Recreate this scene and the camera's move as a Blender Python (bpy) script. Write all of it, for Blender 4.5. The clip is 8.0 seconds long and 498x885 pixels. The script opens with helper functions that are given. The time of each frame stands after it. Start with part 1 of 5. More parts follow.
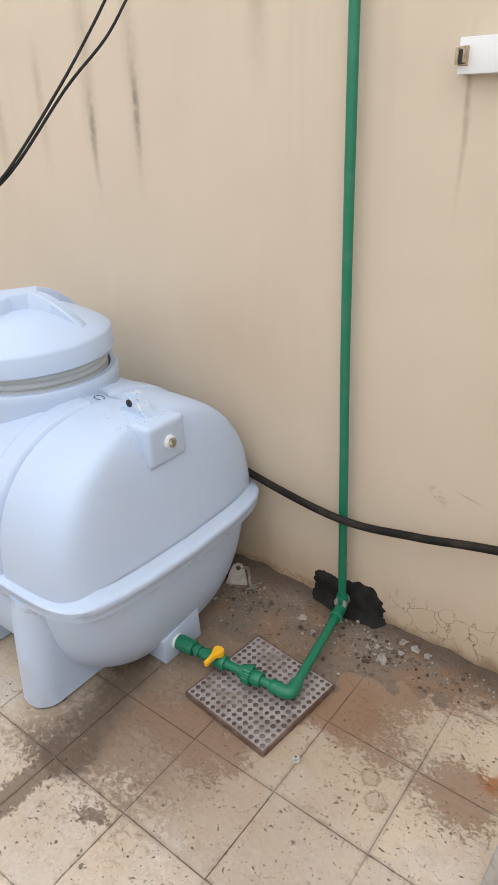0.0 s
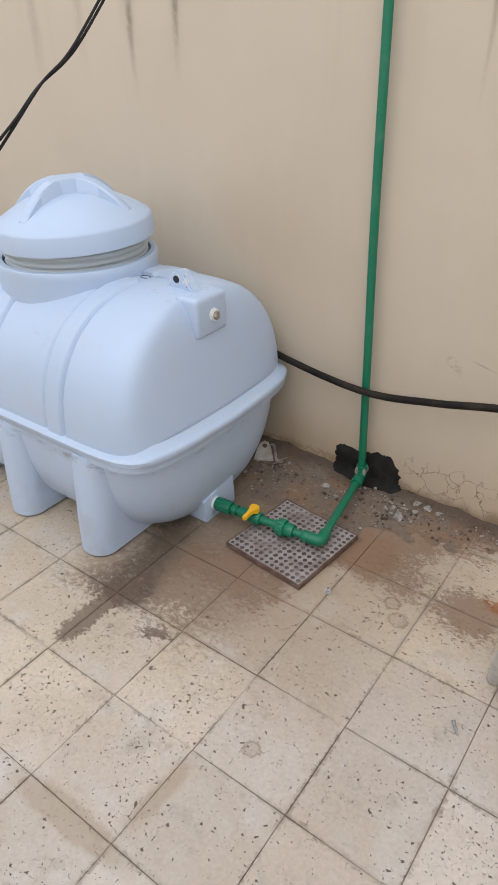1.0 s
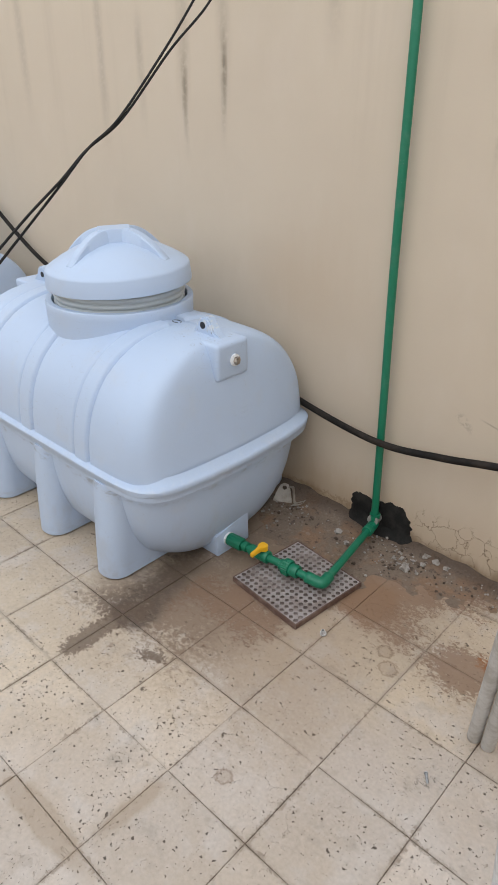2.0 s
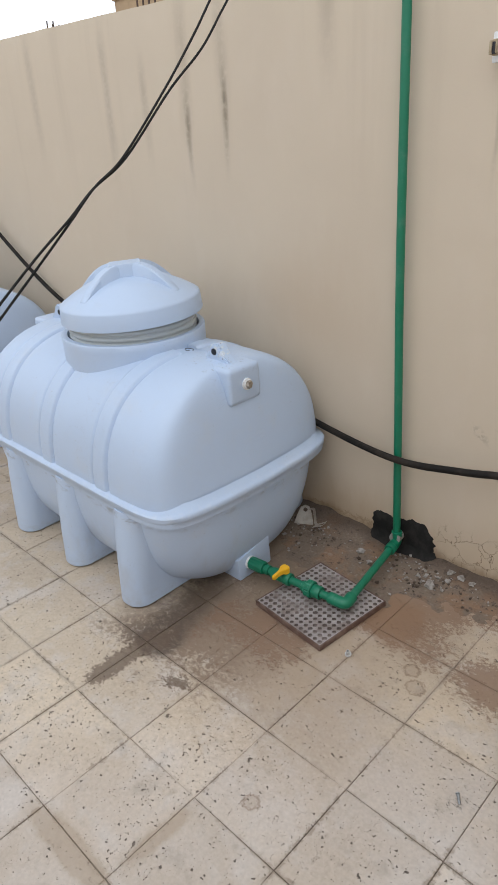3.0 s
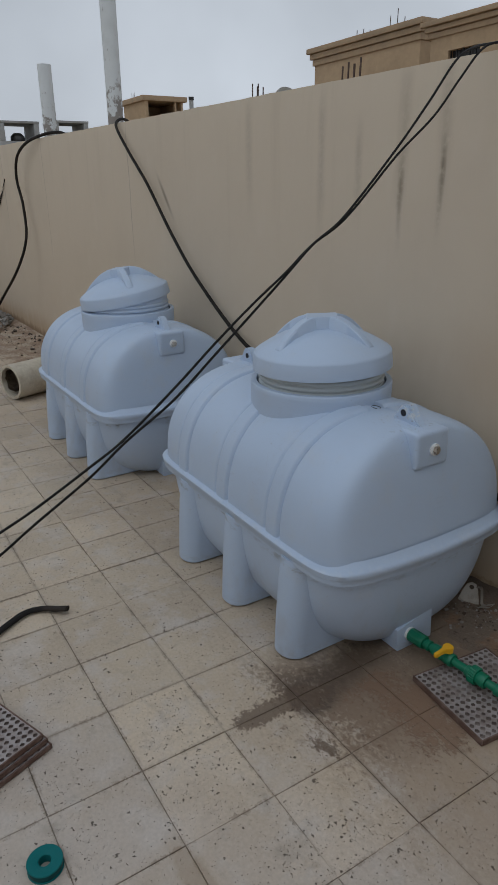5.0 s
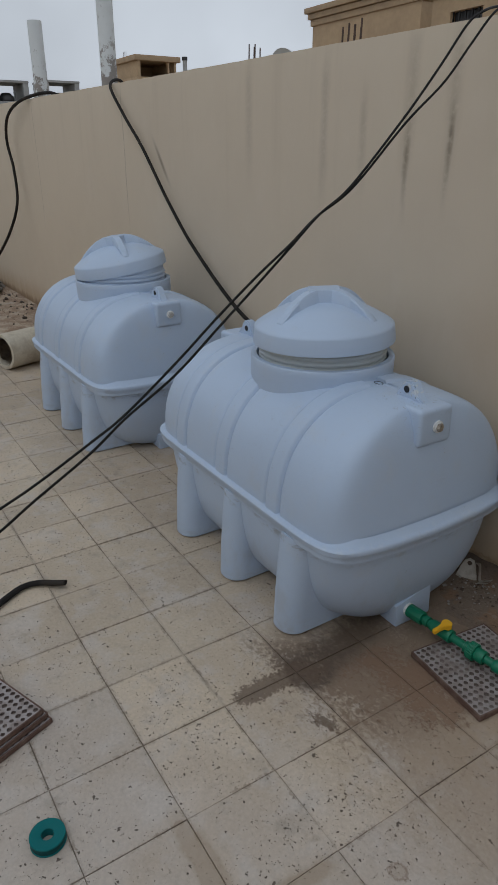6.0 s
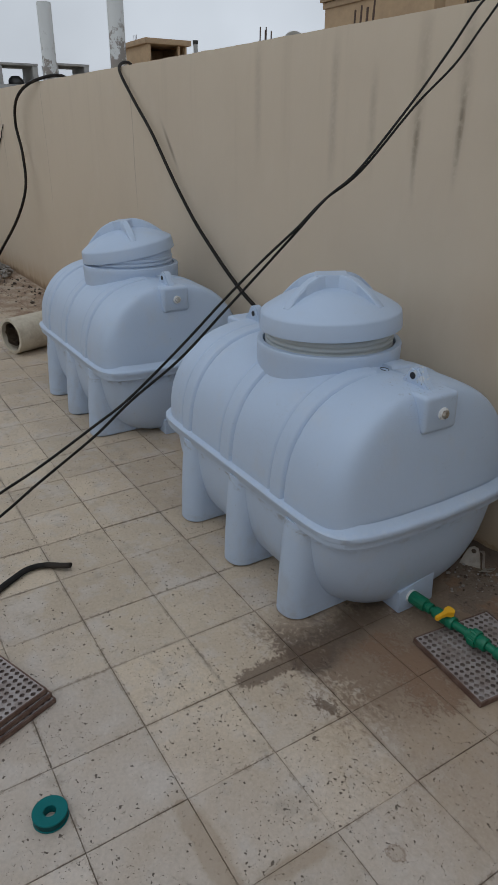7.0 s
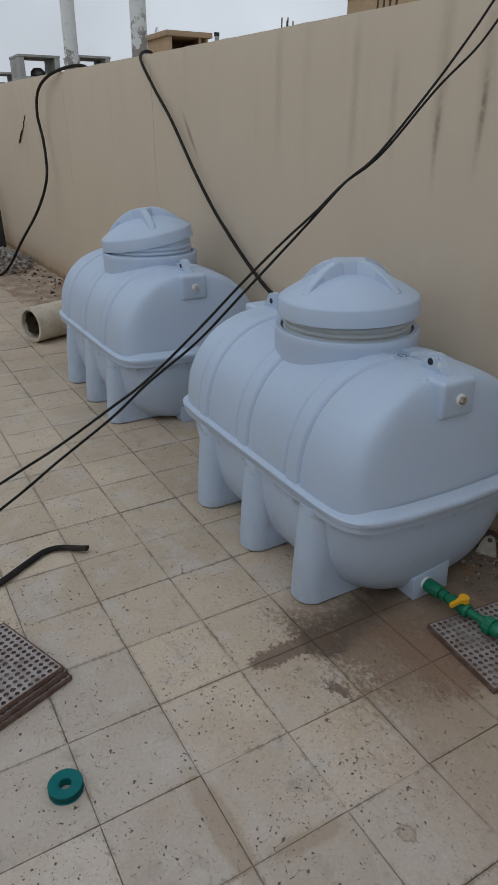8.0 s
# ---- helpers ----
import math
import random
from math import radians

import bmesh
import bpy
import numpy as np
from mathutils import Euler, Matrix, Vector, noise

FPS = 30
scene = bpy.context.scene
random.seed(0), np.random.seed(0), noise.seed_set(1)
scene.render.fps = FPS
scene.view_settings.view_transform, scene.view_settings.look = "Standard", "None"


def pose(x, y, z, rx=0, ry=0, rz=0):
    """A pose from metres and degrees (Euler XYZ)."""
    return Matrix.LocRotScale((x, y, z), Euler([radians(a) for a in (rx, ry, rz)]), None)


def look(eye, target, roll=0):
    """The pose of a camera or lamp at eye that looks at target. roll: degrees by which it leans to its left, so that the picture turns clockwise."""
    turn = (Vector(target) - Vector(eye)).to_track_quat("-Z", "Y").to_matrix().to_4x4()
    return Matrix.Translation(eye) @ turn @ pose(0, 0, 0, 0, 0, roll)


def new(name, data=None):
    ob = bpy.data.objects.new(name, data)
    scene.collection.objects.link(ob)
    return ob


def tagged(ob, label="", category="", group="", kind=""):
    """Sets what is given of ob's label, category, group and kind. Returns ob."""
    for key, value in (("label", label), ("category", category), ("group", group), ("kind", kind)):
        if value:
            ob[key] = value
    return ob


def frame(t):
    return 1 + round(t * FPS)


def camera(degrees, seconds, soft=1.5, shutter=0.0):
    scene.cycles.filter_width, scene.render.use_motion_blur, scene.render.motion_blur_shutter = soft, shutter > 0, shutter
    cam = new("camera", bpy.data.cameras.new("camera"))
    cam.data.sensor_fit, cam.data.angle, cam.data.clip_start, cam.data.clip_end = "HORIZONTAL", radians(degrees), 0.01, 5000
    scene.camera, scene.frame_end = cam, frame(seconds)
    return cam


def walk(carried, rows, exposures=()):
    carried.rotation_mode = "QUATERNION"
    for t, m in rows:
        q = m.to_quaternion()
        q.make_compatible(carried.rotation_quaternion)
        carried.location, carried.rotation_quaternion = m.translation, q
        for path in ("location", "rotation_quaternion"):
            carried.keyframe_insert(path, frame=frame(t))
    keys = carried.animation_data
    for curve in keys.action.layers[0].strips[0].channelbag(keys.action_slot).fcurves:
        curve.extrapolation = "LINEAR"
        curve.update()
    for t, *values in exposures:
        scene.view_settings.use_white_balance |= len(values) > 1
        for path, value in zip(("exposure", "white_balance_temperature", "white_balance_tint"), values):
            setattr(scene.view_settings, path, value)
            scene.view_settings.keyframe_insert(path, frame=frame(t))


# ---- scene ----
from mathutils.bvhtree import BVHTree

cam = camera(41.3, 8.0, soft=1.0)
PATH = [
    (0, (1.031, -0.409, 1.731), (-0.071, 1.003, 0.842), -1.5),
    (0.2, (1.045, -0.461, 1.718), (-0.074, 0.967, 0.873), -1.9),
    (0.5, (1.036, -0.547, 1.716), (-0.075, 0.877, 0.857), -2.2),
    (0.8, (1.068, -0.695, 1.673), (-0.012, 0.705, 0.761), -2.0),
    (0.9, (1.074, -0.733, 1.652), (0.033, 0.642, 0.643), -1.9),
    (1, (1.082, -0.762, 1.645), (0.063, 0.597, 0.589), -1.1),
    (1.3, (1.150, -0.806, 1.675), (0.075, 0.584, 0.732), -2.2),
    (1.5, (1.173, -0.8, 1.716), (0.048, 0.577, 0.801), -1.7),
    (1.7, (1.236, -0.796, 1.682), (0.049, 0.567, 0.828), -0.3),
    (1.8, (1.265, -0.778, 1.678), (0.065, 0.566, 0.822), -0.1),
    (2, (1.289, -0.728, 1.697), (0.085, 0.561, 0.753), 0.2),
    (2.2, (1.311, -0.713, 1.704), (0.04, 0.514, 0.767), -0.8),
    (3.3, (1.343, -0.713, 1.68), (0.049, 0.568, 0.853), -4.1),
    (3.5, (1.324, -0.747, 1.695), (0.011, 0.536, 0.901), -4.3),
    (4, (1.254, -0.785, 1.726), (-0.21, 0.362, 0.992), -2.1),
    (4.5, (1.218, -0.794, 1.712), (-0.316, 0.246, 0.96), -1.6),
    (5, (1.223, -0.826, 1.71), (-0.365, 0.154, 0.991), -0.9),
    (5.2, (1.223, -0.847, 1.685), (-0.366, 0.135, 0.969), -0.2),
    (6.3, (1.163, -0.824, 1.725), (-0.377, 0.152, 0.904), -0.3),
    (6.5, (1.188, -0.819, 1.715), (-0.379, 0.136, 0.921), -0.3),
    (6.8, (1.185, -0.824, 1.711), (-0.369, 0.131, 0.918), -0.1),
    (7, (1.183, -0.828, 1.707), (-0.363, 0.127, 0.871), 0.1),
    (7.5, (1.196, -0.835, 1.725), (-0.383, 0.083, 0.91), -0.1),
    (8, (1.206, -0.84, 1.678), (-0.36, 0.068, 0.827), 0.1),
]
EXPOSURES = [(0.0, -0.10, 6390, 10), (0.5, -0.19, 6290, 10), (1.0, -0.31, 6190, 9.5), (2.0, -0.37, 6190, 9), (3.5, -0.57, 6040, 8), (4.0, -0.94, 5970, 7), (4.5, -1.53, 5920, 6.5), (5.0, -1.53, 5900, 6.5), (6.5, -1.46, 5920, 6.5), (8.0, -1.38, 5950, 6.5)]
walk(cam, [(t, look(eye, target, roll)) for t, eye, target, roll in PATH], EXPOSURES)

# ---- world and light: a bright overcast sky ----
world = bpy.data.worlds.new("overcast_sky")
scene.world = world
world.use_nodes = True
wn = world.node_tree
sky = wn.nodes.new("ShaderNodeTexSky")
sky.sky_type, sky.sun_disc = "NISHITA", False
sky.sun_elevation, sky.sun_rotation = radians(58), radians(200)
sky.air_density, sky.dust_density, sky.ozone_density = 1.0, 6.0, 1.0
pale = wn.nodes.new("ShaderNodeHueSaturation")
pale.inputs["Saturation"].default_value = 0.35
cloud = wn.nodes.new("ShaderNodeMix")
cloud.data_type = "RGBA"
cloud.inputs[0].default_value = 0.78
way_up = wn.nodes.new("ShaderNodeTexCoord")
parts_of = wn.nodes.new("ShaderNodeSeparateXYZ")
haze = wn.nodes.new("ShaderNodeMapRange")
haze.interpolation_type = "SMOOTHSTEP"
for key, v in zip(("From Min", "From Max", "To Min", "To Max"), (0.0, 0.55, 1.36, 0.96)):
    haze.inputs[key].default_value = v
drift = wn.nodes.new("ShaderNodeTexNoise")
drift.inputs["Scale"].default_value, drift.inputs["Detail"].default_value = 3.2, 4
drift_amount = wn.nodes.new("ShaderNodeMapRange")
for key, v in zip(("From Min", "From Max", "To Min", "To Max"), (0.3, 0.7, 0.86, 1.14)):
    drift_amount.inputs[key].default_value = v
bright, sunward = wn.nodes.new("ShaderNodeMath"), wn.nodes.new("ShaderNodeMath")
bright.operation = sunward.operation = "MULTIPLY"
side = wn.nodes.new("ShaderNodeMapRange")
for key, v in zip(("From Min", "From Max", "To Min", "To Max"), (-1.0, 0.2, 0.84, 1.14)):
    side.inputs[key].default_value = v
veil = wn.nodes.new("ShaderNodeVectorMath")
veil.operation = "SCALE"
veil.inputs[0].default_value = (12.9, 12.95, 13.3)
wn.links.new(way_up.outputs["Generated"], parts_of.inputs[0])
wn.links.new(way_up.outputs["Generated"], drift.inputs["Vector"])
wn.links.new(parts_of.outputs["Z"], haze.inputs["Value"])
wn.links.new(drift.outputs["Fac"], drift_amount.inputs["Value"])
wn.links.new(haze.outputs["Result"], bright.inputs[0])
wn.links.new(drift_amount.outputs["Result"], bright.inputs[1])
wn.links.new(parts_of.outputs["X"], side.inputs["Value"])
wn.links.new(bright.outputs[0], sunward.inputs[0])
wn.links.new(side.outputs["Result"], sunward.inputs[1])
wn.links.new(sunward.outputs[0], veil.inputs["Scale"])
wn.links.new(veil.outputs[0], cloud.inputs[7])
wn.links.new(sky.outputs[0], pale.inputs["Color"])
wn.links.new(pale.outputs[0], cloud.inputs[6])
wn.links.new(cloud.outputs[2], wn.nodes["Background"].inputs["Color"])
wn.nodes["Background"].inputs["Strength"].default_value = 0.13

sun_data = bpy.data.lights.new("sun", "SUN")
sun_data.energy, sun_data.angle, sun_data.color = 0.5, radians(40), (1.0, 0.96, 0.90)
sun = new("sun", sun_data)
sun.matrix_world = look((1.6, -4.0, 7.0), (0, 0, 0))


# ---- node arithmetic ----
class Val:
    """A socket of a node tree, with plain arithmetic."""

    def __init__(self, tree, sock):
        self.tree, self.sock = tree, sock

    def op(self, kind, other=None, third=None, clamp=False):
        n = self.tree.nodes.new("ShaderNodeMath")
        n.operation, n.use_clamp = kind, clamp
        for i, v in enumerate((self, other, third)):
            if isinstance(v, Val):
                self.tree.links.new(v.sock, n.inputs[i])
            elif v is not None:
                n.inputs[i].default_value = v
        return Val(self.tree, n.outputs[0])

    def __add__(self, o): return self.op("ADD", o)
    def __sub__(self, o): return self.op("SUBTRACT", o)
    def __mul__(self, o): return self.op("MULTIPLY", o)
    def __truediv__(self, o): return self.op("DIVIDE", o)

    def ramp(self, a, b, lo=0.0, hi=1.0):
        """Smooth step from lo at a to hi at b (a may be above b)."""
        n = self.tree.nodes.new("ShaderNodeMapRange")
        n.interpolation_type = "SMOOTHSTEP"
        if a > b:
            a, b, lo, hi = b, a, hi, lo
        for key, v in zip(("From Min", "From Max", "To Min", "To Max"), (a, b, lo, hi)):
            n.inputs[key].default_value = v
        self.tree.links.new(self.sock, n.inputs["Value"])
        return Val(self.tree, n.outputs["Result"])

    def bell(self, centre, width):
        """1 at centre, falling to 0 over width."""
        return (self - centre).op("ABSOLUTE").ramp(width, 0.0)


class Paint:
    """A Principled material under construction."""

    def __init__(self, name, colour, rough=0.6, metal=0.0, local=False, spec=0.5):
        self.mat = bpy.data.materials.new(name)
        self.mat.use_nodes = True
        self.tree = self.mat.node_tree
        self.bsdf = self.tree.nodes["Principled BSDF"]
        self.bsdf.inputs["Roughness"].default_value = rough
        self.bsdf.inputs["Metallic"].default_value = metal
        self.bsdf.inputs["Specular IOR Level"].default_value = spec
        rgb = self.tree.nodes.new("ShaderNodeRGB")
        rgb.outputs[0].default_value = (*colour, 1)
        self.colour = rgb.outputs[0]
        if local:
            self.where = self.tree.nodes.new("ShaderNodeTexCoord").outputs["Object"]
        else:
            self.where = self.tree.nodes.new("ShaderNodeNewGeometry").outputs["Position"]
        sep = self.tree.nodes.new("ShaderNodeSeparateXYZ")
        self.tree.links.new(self.where, sep.inputs[0])
        self.x, self.y, self.z = (Val(self.tree, s) for s in sep.outputs)

    def at(self, x=1.0, y=1.0, z=1.0, shift=(0, 0, 0)):
        n = self.tree.nodes.new("ShaderNodeMapping")
        n.inputs["Scale"].default_value = (x, y, z)
        n.inputs["Location"].default_value = shift
        self.tree.links.new(self.where, n.inputs["Vector"])
        return n.outputs[0]

    def noise(self, scale, detail=3.0, rough=0.55, stretch=(1, 1, 1), shift=(0, 0, 0), warp=0.0):
        n = self.tree.nodes.new("ShaderNodeTexNoise")
        n.inputs["Scale"].default_value, n.inputs["Detail"].default_value = scale, detail
        n.inputs["Roughness"].default_value, n.inputs["Distortion"].default_value = rough, warp
        self.tree.links.new(self.at(*stretch, shift=shift), n.inputs["Vector"])
        return Val(self.tree, n.outputs["Fac"])

    def cells(self, scale, feature="F1", stretch=(1, 1, 1), shift=(0, 0, 0), random=1.0, warp=0.0):
        n = self.tree.nodes.new("ShaderNodeTexVoronoi")
        n.feature = feature
        n.inputs["Scale"].default_value, n.inputs["Randomness"].default_value = scale, random
        where = self.at(*stretch, shift=shift)
        if warp:
            bend = self.tree.nodes.new("ShaderNodeTexNoise")
            bend.inputs["Scale"].default_value, bend.inputs["Detail"].default_value = scale * 1.6, 4
            self.tree.links.new(where, bend.inputs["Vector"])
            add = self.tree.nodes.new("ShaderNodeVectorMath")
            add.operation = "MULTIPLY_ADD"
            self.tree.links.new(bend.outputs["Color"], add.inputs[0])
            add.inputs[1].default_value = (warp, warp, warp)
            self.tree.links.new(where, add.inputs[2])
            where = add.outputs[0]
        self.tree.links.new(where, n.inputs["Vector"])
        return Val(self.tree, n.outputs["Distance"])

    def spots(self, scale, keep, size, stretch=(1, 1, 1), shift=(0, 0, 0), warp=0.01):
        """Scattered pits of uneven size and bent outline: a share keep of the cells holds one."""
        bend = self.tree.nodes.new("ShaderNodeTexNoise")
        bend.inputs["Scale"].default_value, bend.inputs["Detail"].default_value = scale * 2.2, 3
        add = self.tree.nodes.new("ShaderNodeVectorMath")
        add.operation = "MULTIPLY_ADD"
        add.inputs[1].default_value = (warp, warp, warp)
        where = self.at(*stretch, shift=shift)
        self.tree.links.new(where, bend.inputs["Vector"])
        self.tree.links.new(bend.outputs["Color"], add.inputs[0])
        self.tree.links.new(where, add.inputs[2])
        n = self.tree.nodes.new("ShaderNodeTexVoronoi")
        n.inputs["Scale"].default_value = scale
        self.tree.links.new(add.outputs[0], n.inputs["Vector"])
        sep = self.tree.nodes.new("ShaderNodeSeparateColor")
        self.tree.links.new(n.outputs["Color"], sep.inputs[0])
        one, two = Val(self.tree, sep.outputs[0]), Val(self.tree, sep.outputs[1])
        away = Val(self.tree, n.outputs["Distance"])
        return (two * two * (size * 0.75) + size * 0.25 - away).ramp(0.0, size * 0.28) * (one - keep).ramp(0.02, -0.02)

    def chance(self):
        return Val(self.tree, self.tree.nodes.new("ShaderNodeObjectInfo").outputs["Random"])

    def island(self):
        return Val(self.tree, self.tree.nodes.new("ShaderNodeNewGeometry").outputs["Random Per Island"])

    def mix(self, mask, colour, how="MIX"):
        n = self.tree.nodes.new("ShaderNodeMix")
        n.data_type, n.blend_type = "RGBA", how
        if isinstance(mask, Val):
            self.tree.links.new(mask.sock, n.inputs[0])
        else:
            n.inputs[0].default_value = mask
        self.tree.links.new(self.colour, n.inputs[6])
        n.inputs[7].default_value = (*colour, 1)
        self.colour = n.outputs[2]
        return self

    def scale(self, factor):
        """Lighten or darken by a value round 1."""
        n = self.tree.nodes.new("ShaderNodeVectorMath")
        n.operation = "SCALE"
        self.tree.links.new(self.colour, n.inputs[0])
        self.tree.links.new(factor.sock, n.inputs["Scale"])
        self.colour = n.outputs[0]
        return self

    def rough(self, value):
        self.tree.links.new(value.sock, self.bsdf.inputs["Roughness"])
        return self

    def bump(self, height, metres, strength=1.0):
        n = self.tree.nodes.new("ShaderNodeBump")
        n.inputs["Distance"].default_value, n.inputs["Strength"].default_value = metres, strength
        self.tree.links.new(height.sock, n.inputs["Height"])
        self.tree.links.new(n.outputs[0], self.bsdf.inputs["Normal"])
        return self

    def done(self):
        self.tree.links.new(self.colour, self.bsdf.inputs["Base Color"])
        return self.mat


# ---- materials ----
def tile_material(name="terrazzo_tile", per_island=False):
    p = Paint(name, (0.53, 0.46, 0.393), rough=0.62)
    x, y = p.x, p.y
    tone = p.island() if per_island else p.chance()
    big, mid, fine = p.noise(2.2, 4), p.noise(11, 5, 0.6), p.noise(85, 3)
    wob = p.noise(6, 5, 0.62) - 0.5
    tex = p.noise(42, 6, 0.75, warp=0.5, shift=(5, 1, 0), stretch=(1, 1.3, 1)) - 0.5
    # warm stone towards the wall, paler worn stone in the open yard
    p.mix((y - x * 0.72 + wob * 0.9 + (tone - 0.5) * 0.35).ramp(-0.30, 0.40) * 0.75, (0.53, 0.43, 0.305))
    p.scale(tone * 0.22 + 0.90)
    p.mix(big.ramp(0.42, 0.62) * 0.45, (0.435, 0.35, 0.26))
    p.mix(p.noise(5, 5, 0.6, shift=(8, 3, 0)).ramp(0.5, 0.66) * 0.5, (0.56, 0.51, 0.465))
    p.mix(mid.ramp(0.5, 0.72) * 0.45, (0.515, 0.47, 0.425))
    p.mix(p.noise(9, 5, 0.65, shift=(1, 6, 0)).ramp(0.54, 0.70) * 0.45, (0.335, 0.29, 0.24))
    p.mix(mid.ramp(0.45, 0.25) * 0.3, (0.31, 0.25, 0.19))
    p.scale(fine * 0.34 + 0.83)
    # open pits of the worn stone, in clusters, with curled rims
    cluster = (p.noise(4.6, 4, shift=(4, 2, 0)) + (tone - 0.5) * 0.05).ramp(0.40, 0.66)
    worn = (p.noise(3.4, 3, 0.6, shift=(9, 4, 0)) + (tone - 0.5) * 0.12).ramp(0.36, 0.66)
    pit = p.spots(27, worn * 0.42 + 0.10, 0.21, (1, 1.25, 1), warp=0.04) + p.spots(33, worn * 0.34 + 0.08, 0.22, (1.35, 1, 1), (3, 5, 0), 0.034)
    tiny = p.spots(62, worn * 0.45 + 0.30, 0.33, (1, 1.25, 1), (7, 1, 0), 0.016) + p.spots(130, worn * 0.55 + 0.20, 0.32, (1.3, 1, 1), (2, 9, 0), 0.009)
    halo = p.spots(12, worn * 0.4 + 0.15, 0.30, (1, 1.3, 1), (5, 2, 0), 0.05)
    p.mix(halo * 0.30, (0.30, 0.25, 0.20))
    curl = (p.noise(48, 2, 0.5, shift=(1, 7, 0)) - 0.635).op("ABSOLUTE").ramp(0.012, 0.004) * cluster * p.noise(60, 2, shift=(8, 8, 0)).ramp(0.48, 0.56)
    blot = p.noise(23, 4, 0.6, shift=(7, 3, 0)).ramp(0.70, 0.735)
    p.mix(blot * 0.55, (0.22, 0.175, 0.135))
    holes = (pit + tiny + curl * 0.35).op("MINIMUM", 1.0)
    p.mix(holes * 0.82, (0.062, 0.043, 0.031))
    # dirt lodged along the joints
    seam = x.op("PINGPONG", 0.15).op("MINIMUM", y.op("PINGPONG", 0.15))
    dusty = (seam + tex * 0.03).ramp(0.014, 0.003) * p.noise(2.6, 2, shift=(6, 1, 0)).ramp(0.44, 0.60)
    p.mix(dusty * 0.55, (0.37, 0.31, 0.245))
    lodged = (seam + tex * 0.07).ramp(0.008, 0.0) * p.noise(7, 3, shift=(2, 9, 0)).ramp(0.42, 0.58)
    p.mix(lodged * 0.5, (0.17, 0.125, 0.088))
    # brown dust film beside and under the tank, the tank's shade put into its colour
    film_and_shade = (x + wob * 0.3).ramp(-0.62, -0.30, 0.12, 1.0) * (x + wob * 0.4).ramp(0.24, -0.06) * (y - x * 0.10 + wob * 0.40 + tex * 0.8).ramp(0.22, 0.42)
    p.mix((film_and_shade * (mid * 0.7 + wob * 0.8 + tex * 1.5 + 0.62)).op("MAXIMUM", 0.0).op("MINIMUM", 0.92), (0.163, 0.115, 0.080))
    # fainter grey-brown tone to the right; the dimmer light there is painted in with it
    haze = (x + wob * 0.4).ramp(0.85, 0.25) * x.ramp(-0.35, -0.1) * (y + wob * 0.5 + tex * 0.9).ramp(-0.05, 0.5)
    p.mix(haze * 0.48, (0.29, 0.205, 0.138))
    # scattered patches of dried mud towards the wall
    near = ((x + 0.02).bell(0, 0.42) * (y - 0.60).bell(0, 0.34) * 0.85 + (x - 0.32).bell(0, 0.34) * (y - 1.02).bell(0, 0.34) * 1.15
            + (x - 0.72).bell(0, 0.36) * (y - 0.90).bell(0, 0.24) * 0.85 + (y - x * 0.08).ramp(0.98, 1.20) * x.ramp(1.2, 0.5) * 0.6)
    patch = p.noise(5.5, 4, 0.6, shift=(3, 4, 0)) - 0.5
    scrib = p.noise(62, 6, 0.72, warp=0.6, shift=(1, 8, 0), stretch=(1, 1.5, 1)) - 0.5
    muddy = (near * 0.90 + patch * 1.7 + tex * 1.5 + scrib * 1.2).ramp(0.40, 0.66) * near.ramp(0.06, 0.30)
    p.mix(near.op("MINIMUM", 1.0) * (wob * 0.8 + 0.30).op("MAXIMUM", 0.0), (0.32, 0.24, 0.17))
    p.mix(muddy * (mid * 0.3 + 0.62), (0.225, 0.138, 0.087))
    # wet mark that ran out along the joint
    spot = (x + 0.270).bell(0, 0.12) * (y - 0.335).bell(0, 0.125)
    upper = (x + 0.264 + (y - 0.318) * 0.3).bell(0, 0.085) * y.ramp(0.29, 0.38) * y.ramp(0.90, 0.45)
    arm = (x + 0.300).bell(0, 0.078) * y.ramp(-0.02, 0.12) * y.ramp(0.38, 0.30)
    smear = (x + 0.065).bell(0, 0.10) * (y - 0.245 - x * 0.3).bell(0.02, 0.065)
    soak = (x + 0.285 + (y - 0.33) * 0.22 + wob * 0.12).bell(0, 0.17) * y.ramp(0.20, 0.36) * y.ramp(0.95, 0.60)
    wet = (spot * 0.9 + soak * 0.95 + wob * 0.5 + tex * 0.25).ramp(0.12, 0.95)
    p.mix((wet * (mid * 0.6 + tex * 1.3 + 0.58)).op("MINIMUM", 0.9).op("MAXIMUM", 0.0), (0.098, 0.069, 0.047))
    mud = (spot * 0.85 + arm * 1.5 + smear * 1.1 + upper * 0.4 + tex * 2.6 + scrib * 1.6 + wob * 0.7).ramp(0.52, 0.80) * (mid * 0.4 + 0.55)
    p.mix(mud, (0.115, 0.075, 0.047))
    brown = ((x + wob * 0.2 - 0.32) * 4.6).bell(0, 1) * ((y + wob * 0.25 - 0.98) * 5.2).bell(0, 1)
    p.mix((brown * 1.5 + tex * 0.8).op("MINIMUM", 0.9).op("MAXIMUM", 0.0) * brown.ramp(0.05, 0.3), (0.245, 0.148, 0.088))
    corner = (x - 0.17 + wob * 0.2).bell(0, 0.26) * (y + 0.318 + wob * 0.07).bell(0, 0.045) + (y + 0.13 + wob * 0.2).bell(0, 0.16) * (x - 0.312 + wob * 0.07).bell(0, 0.035) * 0.6
    p.mix((corner * 2.2).op("MINIMUM", 0.62), (0.36, 0.28, 0.20))
    # tiles turn dark brown close to the wall, right of the pipe
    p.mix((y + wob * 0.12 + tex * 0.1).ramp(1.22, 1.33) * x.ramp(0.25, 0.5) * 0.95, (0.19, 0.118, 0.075))
